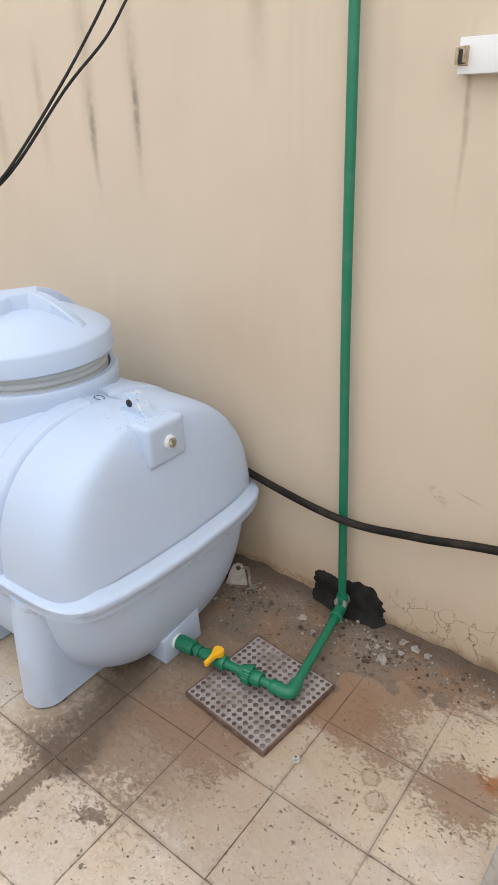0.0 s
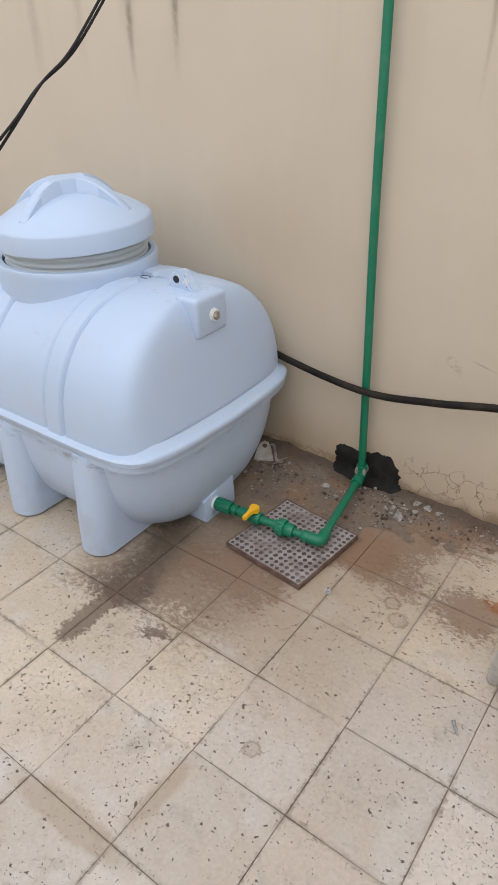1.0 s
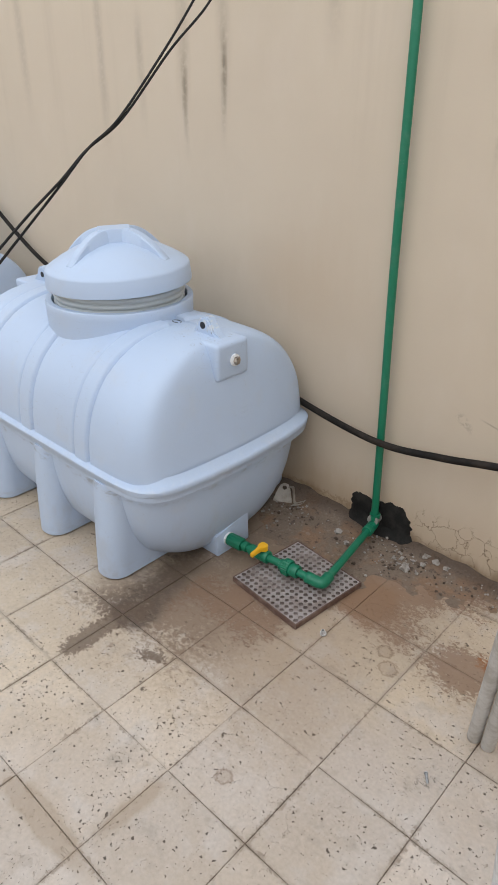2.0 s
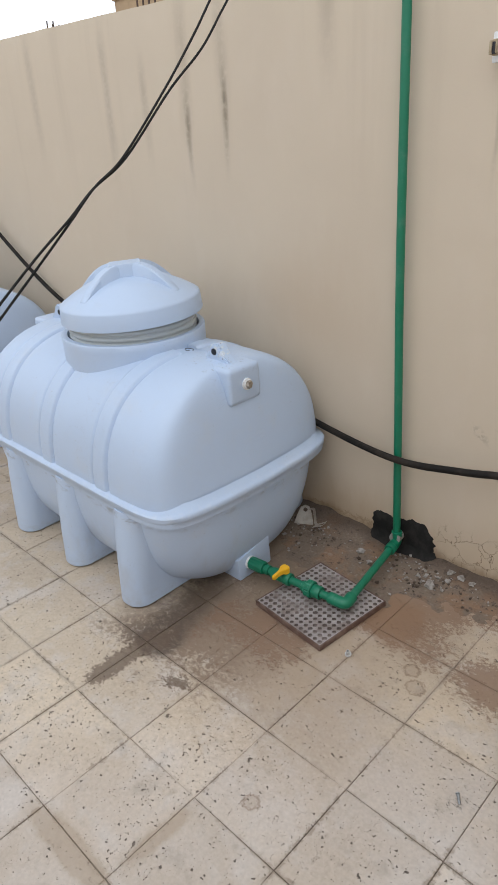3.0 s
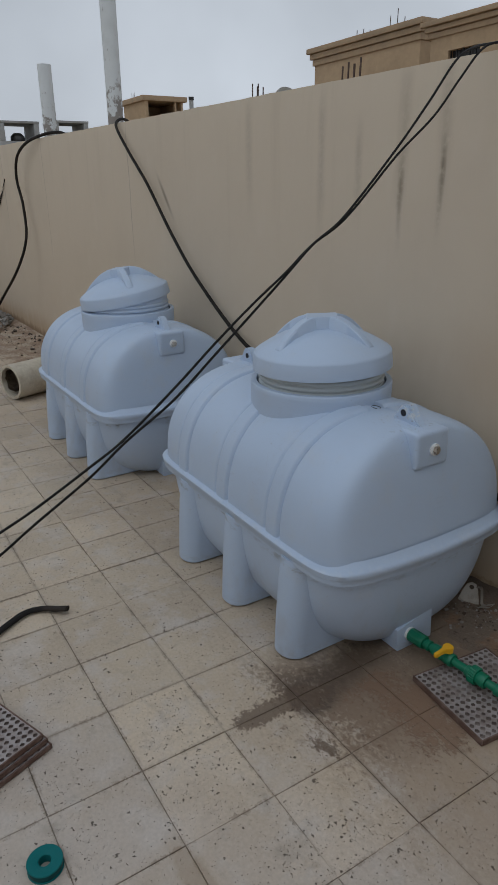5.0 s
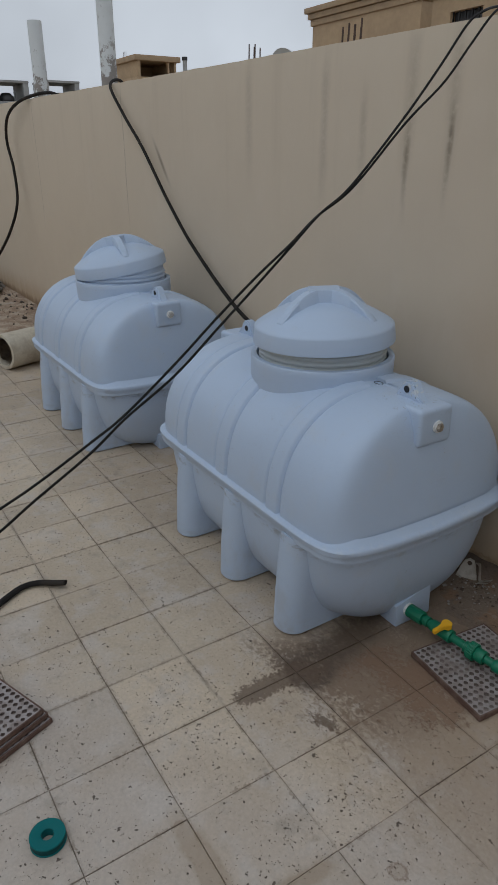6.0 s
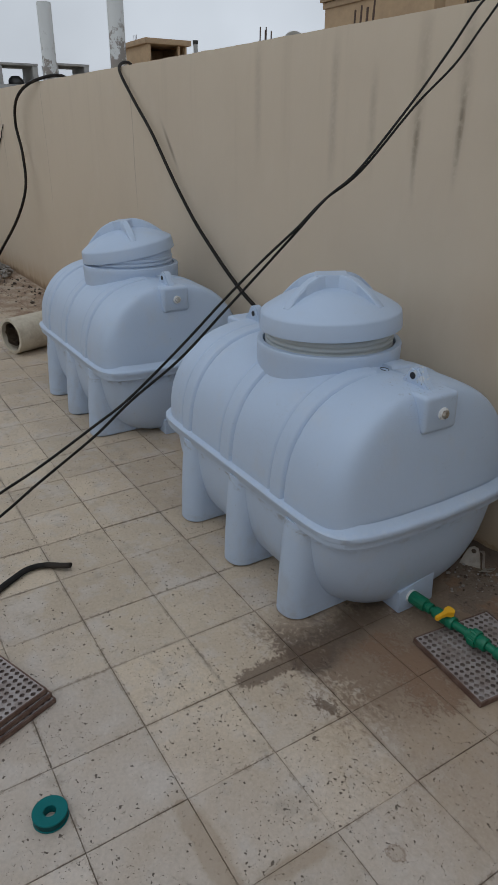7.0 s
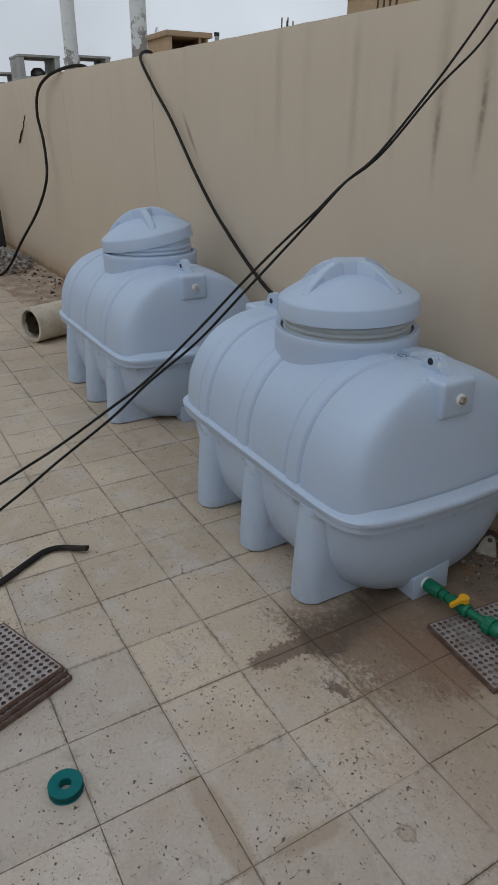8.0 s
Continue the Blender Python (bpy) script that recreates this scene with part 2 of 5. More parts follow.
    # drip rings
    ring = ((p.cells(1.9, shift=(0.4, 0.9, 0)) + wob * 0.03) - 0.075).op("ABSOLUTE").ramp(0.022, 0.0) * big.ramp(0.40, 0.55)
    p.mix(ring * 0.45, (0.22, 0.16, 0.10))
    # single old marks: two dried rings, a brown curl, a rust stain
    for cx, cy, size, much in ((0.500, 0.803, 0.026, 0.6), (0.548, 0.745, 0.030, 0.55), (0.428, 0.095, 0.022, 0.55)):
        away = ((x - cx) * (x - cx) + (y - cy) * (y - cy)).op("SQRT") + tex * 0.05
        p.mix((away - size).op("ABSOLUTE").ramp(0.007, 0.0) * much, (0.17, 0.105, 0.06))
        p.mix(away.ramp(size, size * 0.6) * 0.3, (0.30, 0.22, 0.15))
    rust = (x - 0.797 + tex * 0.2).bell(0, 0.05) * (y - 0.988).bell(0, 0.05)
    p.mix((rust * 1.6).op("MINIMUM", 0.85), (0.27, 0.10, 0.025))
    scrape = (x - 0.840 + tex * 0.4).bell(0, 0.045) * (y - 0.456 + tex * 0.4).bell(0, 0.03) * scrib.ramp(0.0, 0.06)
    p.mix(scrape * 0.85, (0.07, 0.06, 0.055))
    p.rough(wet * -0.15 + 0.68)
    p.bump(fine * 0.3 + mid * 0.5 + tex * 0.4 - holes * 2.2 - blot * 0.5 + muddy * 0.35, 0.0028, 0.9)
    return p.done()


def wall_material():
    p = Paint("cream_wall_paint", (0.592, 0.504, 0.39), rough=0.75, spec=0.3)
    x, z = p.x, p.z
    big, mid, fine = p.noise(1.1, 4, 0.6), p.noise(5, 5, 0.6, stretch=(1, 1, 0.5)), p.noise(130, 2)
    p.mix(big.ramp(0.4, 0.7) * 0.5, (0.54, 0.455, 0.35))
    p.mix(mid.ramp(0.5, 0.75) * 0.3, (0.63, 0.545, 0.445))
    wash = p.noise(6, 4, 0.6, stretch=(1.6, 1, 0.10))
    p.mix(wash.ramp(0.52, 0.75) * z.ramp(0.9, 2.1) * 0.22, (0.44, 0.365, 0.275))
    wob = p.noise(9, 4, 0.6, stretch=(1, 1, 0.25)) - 0.5
    drip = None
    for x0, top, end, width, much in (
        (-1.06, 1.72, 1.50, 0.026, 0.66), (-0.83, 1.80, 1.56, 0.026, 0.66), (-1.06, 2.1, 1.6, 0.055, 0.28), (-0.83, 2.1, 1.6, 0.055, 0.28), (-1.34, 1.9, 1.58, 0.04, 0.3),
        (0.345, 1.82, 1.52, 0.014, 0.5), (-1.62, 2.05, 1.5, 0.05, 0.3), (-0.30, 2.1, 1.85, 0.06, 0.35),
        (-4.08, 2.1, 1.2, 0.012, 0.45), (-6.4, 2.2, 1.0, 0.012, 0.4), (-8.2, 2.2, 1.3, 0.02, 0.4), (-2.3, 2.1, 1.6, 0.06, 0.25)):
        d = (x + wob * 0.05).bell(x0, width) * z.ramp(end - 0.12, end + 0.25) * z.ramp(top + 0.15, top - 0.05) * much
        drip = d if drip is None else drip + d
    p.mix(drip.op("MINIMUM", 0.85) * p.noise(40, 3).ramp(0.0, 0.6), (0.215, 0.175, 0.13))
    # broken plaster edge over the dirt in the corner
    fray = p.noise(38, 5, 0.7) - 0.5
    p.mix(((z + fray * 0.10 - 0.062).op("ABSOLUTE").ramp(0.012, 0.0) * x.ramp(-0.6, -0.3) * x.ramp(0.02, -0.08) * 0.75).op("MINIMUM", 0.8), (0.13, 0.095, 0.065))
    # brown damp bloom behind the tank
    bloom = ((z - 0.98 + wob * 0.3) * 2.6).bell(0, 1) * ((x + 0.42 + wob * 0.3) * 1.9).bell(0, 1)
    p.mix(bloom * big.ramp(0.3, 0.6) * 0.30, (0.44, 0.31, 0.19))
    # scuffs
    scuff = (x - 0.39 + (z - 0.62) * 0.8).bell(0, 0.035) * z.bell(0.625, 0.05) * p.noise(60, 3).ramp(0.42, 0.6)
    scuff2 = (z - 0.645 + (x - 0.49) * 0.25).bell(0, 0.006) * x.bell(0.49, 0.06)
    p.mix((scuff * 0.4 + scuff2 * 0.4).op("MINIMUM", 1.0), (0.16, 0.13, 0.10))
    scratch = (x + 3.44 + (z - 1.66) * 0.75).bell(0, 0.035) * z.bell(1.66, 0.2)
    p.mix(scratch * 0.7, (0.15, 0.12, 0.09))
    # cracked foot of the wall, with brown dust above the floor
    net = p.cells(15, "DISTANCE_TO_EDGE", shift=(0, 0, 0.3), warp=0.09)
    crack = net.ramp(0.024, 0.004) * x.ramp(0.22, 0.30) * (z + wob * 0.1).ramp(0.22, 0.14) * p.noise(9, 3).ramp(0.38, 0.46)
    p.mix(crack * 0.9, (0.10, 0.075, 0.05))
    p.mix((z + wob * 0.22).ramp(0.34, 0.02) * x.ramp(0.35, -0.1, 0.55, 0.9) * 0.8, (0.43, 0.305, 0.185))
    # much darker brown over the lowest few centimetres
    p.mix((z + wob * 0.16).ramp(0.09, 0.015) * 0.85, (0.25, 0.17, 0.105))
    p.bump(mid * 1.0 + fine * 0.12 + big * 1.5 - crack * 1.2, 0.004, 0.6)
    return p.done()


def plastic(name, colour, rough=0.38, dust=0.25, spec=0.5):
    p = Paint(name, colour, rough=rough, spec=spec)
    p.scale(p.noise(3.5, 4) * 0.10 + 0.95)
    dirt = p.noise(9, 5, 0.65)
    p.mix(dirt.ramp(0.52, 0.8) * dust, (0.50, 0.50, 0.50))
    p.mix(p.noise(160, 2).ramp(0.70, 0.76) * p.noise(5, 2).ramp(0.5, 0.65) * 0.5, (0.25, 0.25, 0.25))
    p.rough(dirt * 0.25 + (rough - 0.08))
    p.bump(p.noise(45, 3) + p.noise(7, 2) * 2.0, 0.0012, 0.5)
    return p.done()


def grime(name, colour, other, rough=0.8, metal=0.0, size=14, amount=0.8, relief=0.002, spec=0.5):
    p = Paint(name, colour, rough=rough, metal=metal, spec=spec)
    n, f = p.noise(size, 5, 0.62), p.noise(size * 7, 3)
    p.mix(n.ramp(0.42, 0.66) * amount, other)
    p.scale(f * 0.3 + 0.85)
    p.bump(n + f * 0.4, relief, 0.8)
    return p.done()


TILE, TILE_FAR = tile_material(), tile_material("terrazzo_tile_field", True)
WALL = wall_material()
GROUT = grime("joint_dirt", (0.25, 0.192, 0.142), (0.48, 0.40, 0.32), size=4, amount=0.95)
def tank_material():
    p = Paint("pale_blue_polyethylene", (0.468, 0.566, 0.722), rough=0.36)
    z = p.z
    dust, fine = p.noise(7, 5, 0.62), p.noise(45, 4, 0.65)
    p.scale(p.noise(2.5, 4) * 0.12 + 0.94)
    p.mix(dust.ramp(0.5, 0.78) * 0.28, (0.53, 0.55, 0.58))
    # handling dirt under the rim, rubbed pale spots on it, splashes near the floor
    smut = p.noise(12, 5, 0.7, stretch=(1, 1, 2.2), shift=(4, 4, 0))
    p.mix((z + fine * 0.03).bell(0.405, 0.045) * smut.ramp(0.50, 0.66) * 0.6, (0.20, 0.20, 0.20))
    p.mix(z.bell(0.455, 0.03) * fine.ramp(0.48, 0.66) * 0.22, (0.64, 0.68, 0.74))
    p.mix(z.ramp(0.10, 0.0) * smut.ramp(0.46, 0.68) * 0.25, (0.30, 0.27, 0.24))
    p.mix(z.ramp(0.42, 0.1) * p.noise(5, 5, 0.65, stretch=(1, 1, 0.4)).ramp(0.52, 0.7) * 0.35, (0.38, 0.385, 0.40))
    p.mix(p.noise(150, 2).ramp(0.70, 0.75) * dust.ramp(0.48, 0.6) * 0.6, (0.20, 0.19, 0.18))
    # chips and dark scratches on and round the lifting eyes
    lug_near = (p.x + 0.43).bell(0, 0.17) * (p.y - 0.88).bell(0, 0.15) * z.ramp(0.845, 0.875)
    p.mix((lug_near * p.noise(58, 3, shift=(6, 2, 1)).ramp(0.63, 0.68)).op("MINIMUM", 0.8), (0.16, 0.155, 0.15))
    p.mix(lug_near * z.ramp(0.905, 0.925) * fine.ramp(0.50, 0.58) * 0.6, (0.72, 0.71, 0.68))
    line = (p.noise(9, 2, stretch=(1, 1, 3.0), shift=(2, 0, 5)) - 0.5).op("ABSOLUTE").ramp(0.004, 0.0) * p.noise(3.0, 2, shift=(9, 0, 0)).ramp(0.56, 0.64)
    p.mix(line * 0.4, (0.30, 0.32, 0.36))
    p.rough(dust * 0.28 + 0.27)
    p.bump(fine + p.noise(6, 3) * 3.0, 0.0013, 0.5)
    return p.done()


TANK = tank_material()
SEAL = plastic("grey_collar", (0.47, 0.51, 0.52), 0.4, 0.3)
DARK = grime("dark_recess", (0.02, 0.022, 0.03), (0.05, 0.05, 0.05))
GREEN = plastic("green_pipe_plastic", (0.007, 0.162, 0.084), 0.36, 0.10)
YELLOW = plastic("yellow_handle_plastic", (0.80, 0.44, 0.015), 0.35, 0.05)
RED = plastic("red_screw_cap", (0.5, 0.05, 0.03), 0.4, 0.05)
WHITE = plastic("white_plastic", (0.75, 0.76, 0.76), 0.4, 0.35)
BRASS = grime("dull_metal", (0.42, 0.37, 0.31), (0.16, 0.125, 0.10), 0.4, 0.6, size=60)
RUBBER = grime("black_hose_rubber", (0.009, 0.0075, 0.0065), (0.034, 0.026, 0.020), 0.7, size=9, relief=0.001, spec=0.25)
CABLE = grime("black_cable_sheath", (0.008, 0.0078, 0.008), (0.022, 0.019, 0.017), 0.55, size=20, relief=0.0005, spec=0.22)
COVER = grime("dusty_grating_plate", (0.36, 0.325, 0.315), (0.21, 0.165, 0.145), 0.5, 0.2, size=16, relief=0.0012)
PIT = grime("grating_pit", (0.12, 0.092, 0.080), (0.29, 0.245, 0.225), 0.85, size=6, amount=0.9)
EDGE = grime("rusty_brown_edge", (0.115, 0.066, 0.05), (0.19, 0.13, 0.105), 0.75, size=24)
CEMENT = grime("fresh_dark_cement", (0.015, 0.0145, 0.0135), (0.030, 0.028, 0.025), 0.9, size=18, relief=0.006, spec=0.2)
DIRT = None
STONE = grime("broken_mortar", (0.36, 0.335, 0.305), (0.20, 0.17, 0.145), 0.9, size=40, relief=0.003)
TEAL = plastic("teal_reel_plastic", (0.003, 0.135, 0.138), 0.45, 0.02, 0.25)
TEAL_TAPE = plastic("dark_teal_reel_side", (0.002, 0.060, 0.064), 0.5, 0.02, 0.25)
CREAM = grime("cream_sheet_roll", (0.58, 0.53, 0.43), (0.44, 0.38, 0.29), 0.6, size=8, relief=0.001)
TORN = grime("torn_brown_lining", (0.16, 0.12, 0.08), (0.07, 0.05, 0.035), 0.9, size=20, relief=0.006)
TUBE = grime("chipped_grey_tube_paint", (0.54, 0.535, 0.52), (0.36, 0.34, 0.31), 0.5, 0.1, size=18, relief=0.0006)
def post_material():
    p = Paint("weathered_white_pipe", (0.64, 0.66, 0.66), rough=0.6)
    p.mix(p.noise(5, 4).ramp(0.5, 0.75) * 0.35, (0.50, 0.51, 0.50))
    chips = p.noise(34, 5, 0.7, stretch=(1, 1, 0.4)).ramp(0.64, 0.67) * p.noise(2.5, 2).ramp(0.45, 0.6)
    p.mix(chips * 0.85, (0.13, 0.11, 0.095))
    p.mix((p.noise(16, 5, 0.65) + p.z.ramp(2.75, 2.2) * 0.22).ramp(0.58, 0.68) * p.z.ramp(2.8, 2.5) * 0.8, (0.16, 0.125, 0.10))
    p.bump(p.noise(30, 3), 0.001, 0.5)
    return p.done()


POST = post_material()
HOUSE = grime("ochre_render", (0.44, 0.315, 0.19), (0.38, 0.27, 0.165), 0.85, size=1.2, relief=0.004)
TRIM = grime("ochre_cornice", (0.40, 0.285, 0.175), (0.33, 0.24, 0.155), 0.85, size=2, relief=0.004)
CONCRETE = grime("grey_concrete", (0.36, 0.36, 0.35), (0.27, 0.27, 0.265), 0.85, size=3, relief=0.003)
REBAR = grime("rusty_rebar", (0.07, 0.045, 0.035), (0.13, 0.08, 0.055), 0.8)
IRON = grime("black_iron", (0.02, 0.02, 0.02), (0.05, 0.045, 0.04), 0.6, size=6)
GLASSY = grime("dark_window", (0.04, 0.04, 0.042), (0.07, 0.065, 0.06), 0.3, size=3)
EARTH = grime("sandy_ground", (0.36, 0.29, 0.20), (0.28, 0.22, 0.155), 0.95, size=0.8, relief=0.02)


def dirt_material():
    p = Paint("trodden_dirt", (0.185, 0.140, 0.105), rough=0.92)
    a, b, c = p.noise(6, 5, 0.65), p.noise(30, 5, 0.65), p.noise(120, 3)
    p.mix(a.ramp(0.47, 0.62) * 0.75, (0.245, 0.148, 0.088))
    p.mix(b.ramp(0.55, 0.70) * 0.55, (0.29, 0.245, 0.20))
    # darker close to the wall
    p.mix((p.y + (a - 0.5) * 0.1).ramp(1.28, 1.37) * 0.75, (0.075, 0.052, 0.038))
    p.mix(b.ramp(0.45, 0.32) * 0.75, (0.06, 0.043, 0.032))
    p.scale(c * 0.5 + 0.75)
    p.bump(a + b * 0.8 + c * 0.3, 0.008, 0.9)
    return p.done()


DIRT = dirt_material()


# ---- mesh helpers ----
def mesh_of(bm, name, material, smooth=True, sharp=40):
    me = bpy.data.meshes.new(name)
    bm.normal_update()
    if smooth:
        for f in bm.faces:
            f.smooth = True
        for e in bm.edges:
            if len(e.link_faces) == 2 and e.calc_face_angle(0) > radians(sharp):
                e.smooth = False
    bm.to_mesh(me)
    bm.free()
    for m in material if isinstance(material, (list, tuple)) else [material]:
        me.materials.append(m)
    return me


def part(name, bm, material, parent=None, label="", smooth=True, sharp=40):
    ob = new(name, mesh_of(bm, name, material, smooth, sharp))
    ob.parent = parent
    return tagged(ob, label)


def thing(name, label, category, group="", at=(0, 0, 0), kind=""):
    ob = new(name)
    ob.location = at
    ob.empty_display_size = 0.1
    return tagged(ob, label, category, group, kind)


def box(x0, x1, y0, y1, z0, z1, bevel=0.0, bm=None, seg=2):
    bm = bm or bmesh.new()
    m = Matrix.LocRotScale(((x0 + x1) / 2, (y0 + y1) / 2, (z0 + z1) / 2), None, (x1 - x0, y1 - y0, z1 - z0))
    made = bmesh.ops.create_cube(bm, size=1.0, matrix=m)["verts"]
    if bevel:
        edges = list({e for v in made for e in v.link_edges})
        bmesh.ops.bevel(bm, geom=edges, offset=bevel, segments=seg, affect="EDGES", profile=0.6)
    return bm


def smooth_path(pts, steps=8):
    """Catmull-Rom through the points."""
    pts = [Vector(p) for p in pts]
    ext = [2 * pts[0] - pts[1]] + pts + [2 * pts[-1] - pts[-2]]
    out = []
    for i in range(1, len(ext) - 2):
        a, b, c, d = ext[i - 1:i + 3]
        for k in range(steps):
            t = k / steps
            out.append(0.5 * (2 * b + (c - a) * t + (2 * a - 5 * b + 4 * c - d) * t * t + (3 * b - a - 3 * c + d) * t ** 3))
    return out + [pts[-1]]


def tube(pts, radius, seg=12, bm=None, flat=1.0):
    """A capped tube along points; radius is a number or one for each point."""
    bm = bm or bmesh.new()
    pts = [Vector(p) for p in pts]
    radii = radius if isinstance(radius, (list, tuple)) else [radius] * len(pts)
    side = None
    rings = []
    for i, p in enumerate(pts):
        d = (pts[min(i + 1, len(pts) - 1)] - pts[max(i - 1, 0)]).normalized()
        if side is None:
            side = d.orthogonal().normalized() if abs(d.z) > 0.9 else d.cross(Vector((0, 0, 1))).normalized()
        side = (side - d * side.dot(d)).normalized()
        up = side.cross(d)
        rings.append([bm.verts.new(p + (side * math.cos(2 * math.pi * k / seg) + up * math.sin(2 * math.pi * k / seg) * flat) * radii[i])
                      for k in range(seg)])
    for a, b in zip(rings, rings[1:]):
        for k in range(seg):
            bm.faces.new((a[k], a[(k + 1) % seg], b[(k + 1) % seg], b[k]))
    bm.faces.new(rings[0][::-1])
    bm.faces.new(rings[-1])
    bmesh.ops.recalc_face_normals(bm, faces=bm.faces[:])
    return bm


def lathe(profile, seg=64, centre=(0, 0), bm=None):
    """A solid of revolution round z from (radius, height) pairs."""
    bm = bm or bmesh.new()
    rings = []
    for r, z in profile:
        if r < 1e-6:
            rings.append([bm.verts.new((*centre, z))])
        else:
            rings.append([bm.verts.new((centre[0] + r * math.cos(2 * math.pi * k / seg), centre[1] + r * math.sin(2 * math.pi * k / seg), z)) for k in range(seg)])
    for a, b in zip(rings, rings[1:]):
        for k in range(seg):
            j = (k + 1) % seg
            vs = [a[k % len(a)], a[j % len(a)], b[j % len(b)], b[k % len(b)]]
            vs = list(dict.fromkeys(vs))
            if len(vs) > 2:
                bm.faces.new(vs)
    bmesh.ops.recalc_face_normals(bm, faces=bm.faces[:])
    return bm


def rock(size, seed, detail=2, squash=0.7):
    bm = bmesh.new()
    bmesh.ops.create_icosphere(bm, subdivisions=detail, radius=size)
    for v in bm.verts:
        d = v.co.normalized()
        v.co = d * size * (0.75 + 0.6 * noise.noise(d * 1.3 + Vector((seed * 3.1, seed, 0))) + 0.25 * noise.noise(d * 3.4 + Vector((seed, 0, seed * 2.3))))
        v.co.z *= squash
    return bm


# ---- wall, floor, ground ----
def wall_y(x):
    return 1.388 + 0.0055 * x


def wall_top(x):
    return 2.155 - 0.012 * x


def garden_wall():
    bm = bmesh.new()
    nx, nz = 170, 22
    xs = [-13.0 + 17.5 * i / nx for i in range(nx + 1)]
    front, back = [], []
    for x in xs:
        col = []
        for k in range(nz + 1):
            z = -0.05 + (wall_top(x) + 0.05) * k / nz + (0.004 * noise.noise(Vector((x * 6, 0, 3))) if k == nz else 0)
            col.append(bm.verts.new((x, wall_y(x) + 0.003 * noise.noise(Vector((x * 1.4, 1, z * 1.4))) + (0.006 if k == nz else 0), z)))
        front.append(col)
        back.append([bm.verts.new((x, wall_y(x) + 0.2, -0.05)), bm.verts.new((x, wall_y(x) + 0.194, wall_top(x) + 0.004))])
    for i in range(nx):
        for k in range(nz):
            bm.faces.new((front[i][k], front[i + 1][k], front[i + 1][k + 1], front[i][k + 1]))
        bm.faces.new((front[i][nz], front[i + 1][nz], back[i + 1][1], back[i][1]))
        bm.faces.new((back[i][1], back[i + 1][1], back[i + 1][0], back[i][0]))
    for i, rev in ((0, True), (nx, False)):
        loop = front[i] + [back[i][1], back[i][0]]
        bm.faces.new(loop[::-1] if rev else loop)
    bmesh.ops.recalc_face_normals(bm, faces=bm.faces[:])
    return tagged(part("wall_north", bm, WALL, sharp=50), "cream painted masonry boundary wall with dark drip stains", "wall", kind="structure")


garden_wall()
for name, dims in (("wall_west", (-13.2, -13.0, -5.2, 1.52, -0.05, 2.2)), ("wall_east", (4.5, 4.7, -5.2, 1.6, -0.05, 2.2)), ("wall_south", (-13.2, 4.7, -5.4, -5.2, -0.05, 2.2))):
    tagged(part(name, box(*dims, bevel=0.01), WALL), "plain cream painted boundary wall", "wall", kind="structure")

ground_bm = bmesh.new()
bmesh.ops.create_grid(ground_bm, x_segments=4, y_segments=4, size=600)
bmesh.ops.translate(ground_bm, vec=(0, 0, -0.06), verts=ground_bm.verts[:])
tagged(part("ground", ground_bm, EARTH), "flat sandy ground of the neighbourhood", "ground", kind="structure")
floor = tagged(part("floor", box(-13.0, 4.5, -5.2, 1.40, -0.055, -0.006), GROUT), "yard floor of square cream terrazzo tiles with dirty joints", "floor", kind="structure")


# ---- the water tanks ----
def shell(levels, a_of, b_of, z_of, n_of, around=300):
    """Stacked superellipse rings, from the rim on to the crown or keel."""
    bm = bmesh.new()
    rings = []
    for i in range(levels + 1):
        u = i / levels
        s = math.sin(u * math.pi / 2)
        a, b, z, n = a_of(s), b_of(s), z_of(s), n_of(s)
        ring = []
        for k in range(around):
            t = 2 * math.pi * k / around
            c, w = math.cos(t), math.sin(t)
            x = a * math.copysign(abs(c) ** (2 / n), c)
            y = b * math.copysign(abs(w) ** (2 / n), w)
            ring.append((x, y, z))
        rings.append(ring)
    return bm, rings


def resample(ring, count, closed=True):
    """Points at even steps along a ring, or along an open line with both its ends."""
    pts = [Vector(p) for p in ring]
    if closed:
        pts.append(pts[0])
    run = [0.0]
    for p, q in zip(pts, pts[1:]):
        run.append(run[-1] + (q - p).length)
    out, j = [], 0
    for k in range(count):
        d = run[-1] * k / (count if closed else count - 1)
        while run[j + 1] < d and j < len(run) - 2:
            j += 1
        f = (d - run[j]) / max(run[j + 1] - run[j], 1e-9)
        out.append(pts[j].lerp(pts[j + 1], f))
    return out


def loft(bm, rings, close=True):
    rows = [[bm.verts.new(p) for p in r] for r in rings]
    for a, b in zip(rows, rows[1:]):
        for k in range(len(a)):
            j = (k + 1) % len(a)
            bm.faces.new((a[k], a[j], b[j], b[k]))
    if close:
        bm.faces.new(rows[-1])
    bmesh.ops.remove_doubles(bm, verts=bm.verts[:], dist=0.0004)
    bmesh.ops.recalc_face_normals(bm, faces=bm.faces[:])
    return bm


RIM_Z, HALF_X, HALF_Y = 0.441, 0.770, 0.487
NECK_X = 0.022
FEET = (0.459, 0.041, -0.387)


def band(x):
    """Height of the raised hoops over the three saddles."""
    total = 0.0
    for c in (0.335, -0.055, -0.425):
        d = abs(x - c)
        total += 0.5 * max(0.0, min(1.0, (0.045 - d) / 0.008)) - 0.9 * math.exp(-((d - 0.046) / 0.0075) ** 2)
    return total


def bowed(x, y):
    """The ends of the tank bulge a little between the corners."""
    return x - math.copysign(0.050 * min(1.0, abs(y) / HALF_Y) ** 2 * min(1.0, abs(x) / HALF_X) ** 4, x)


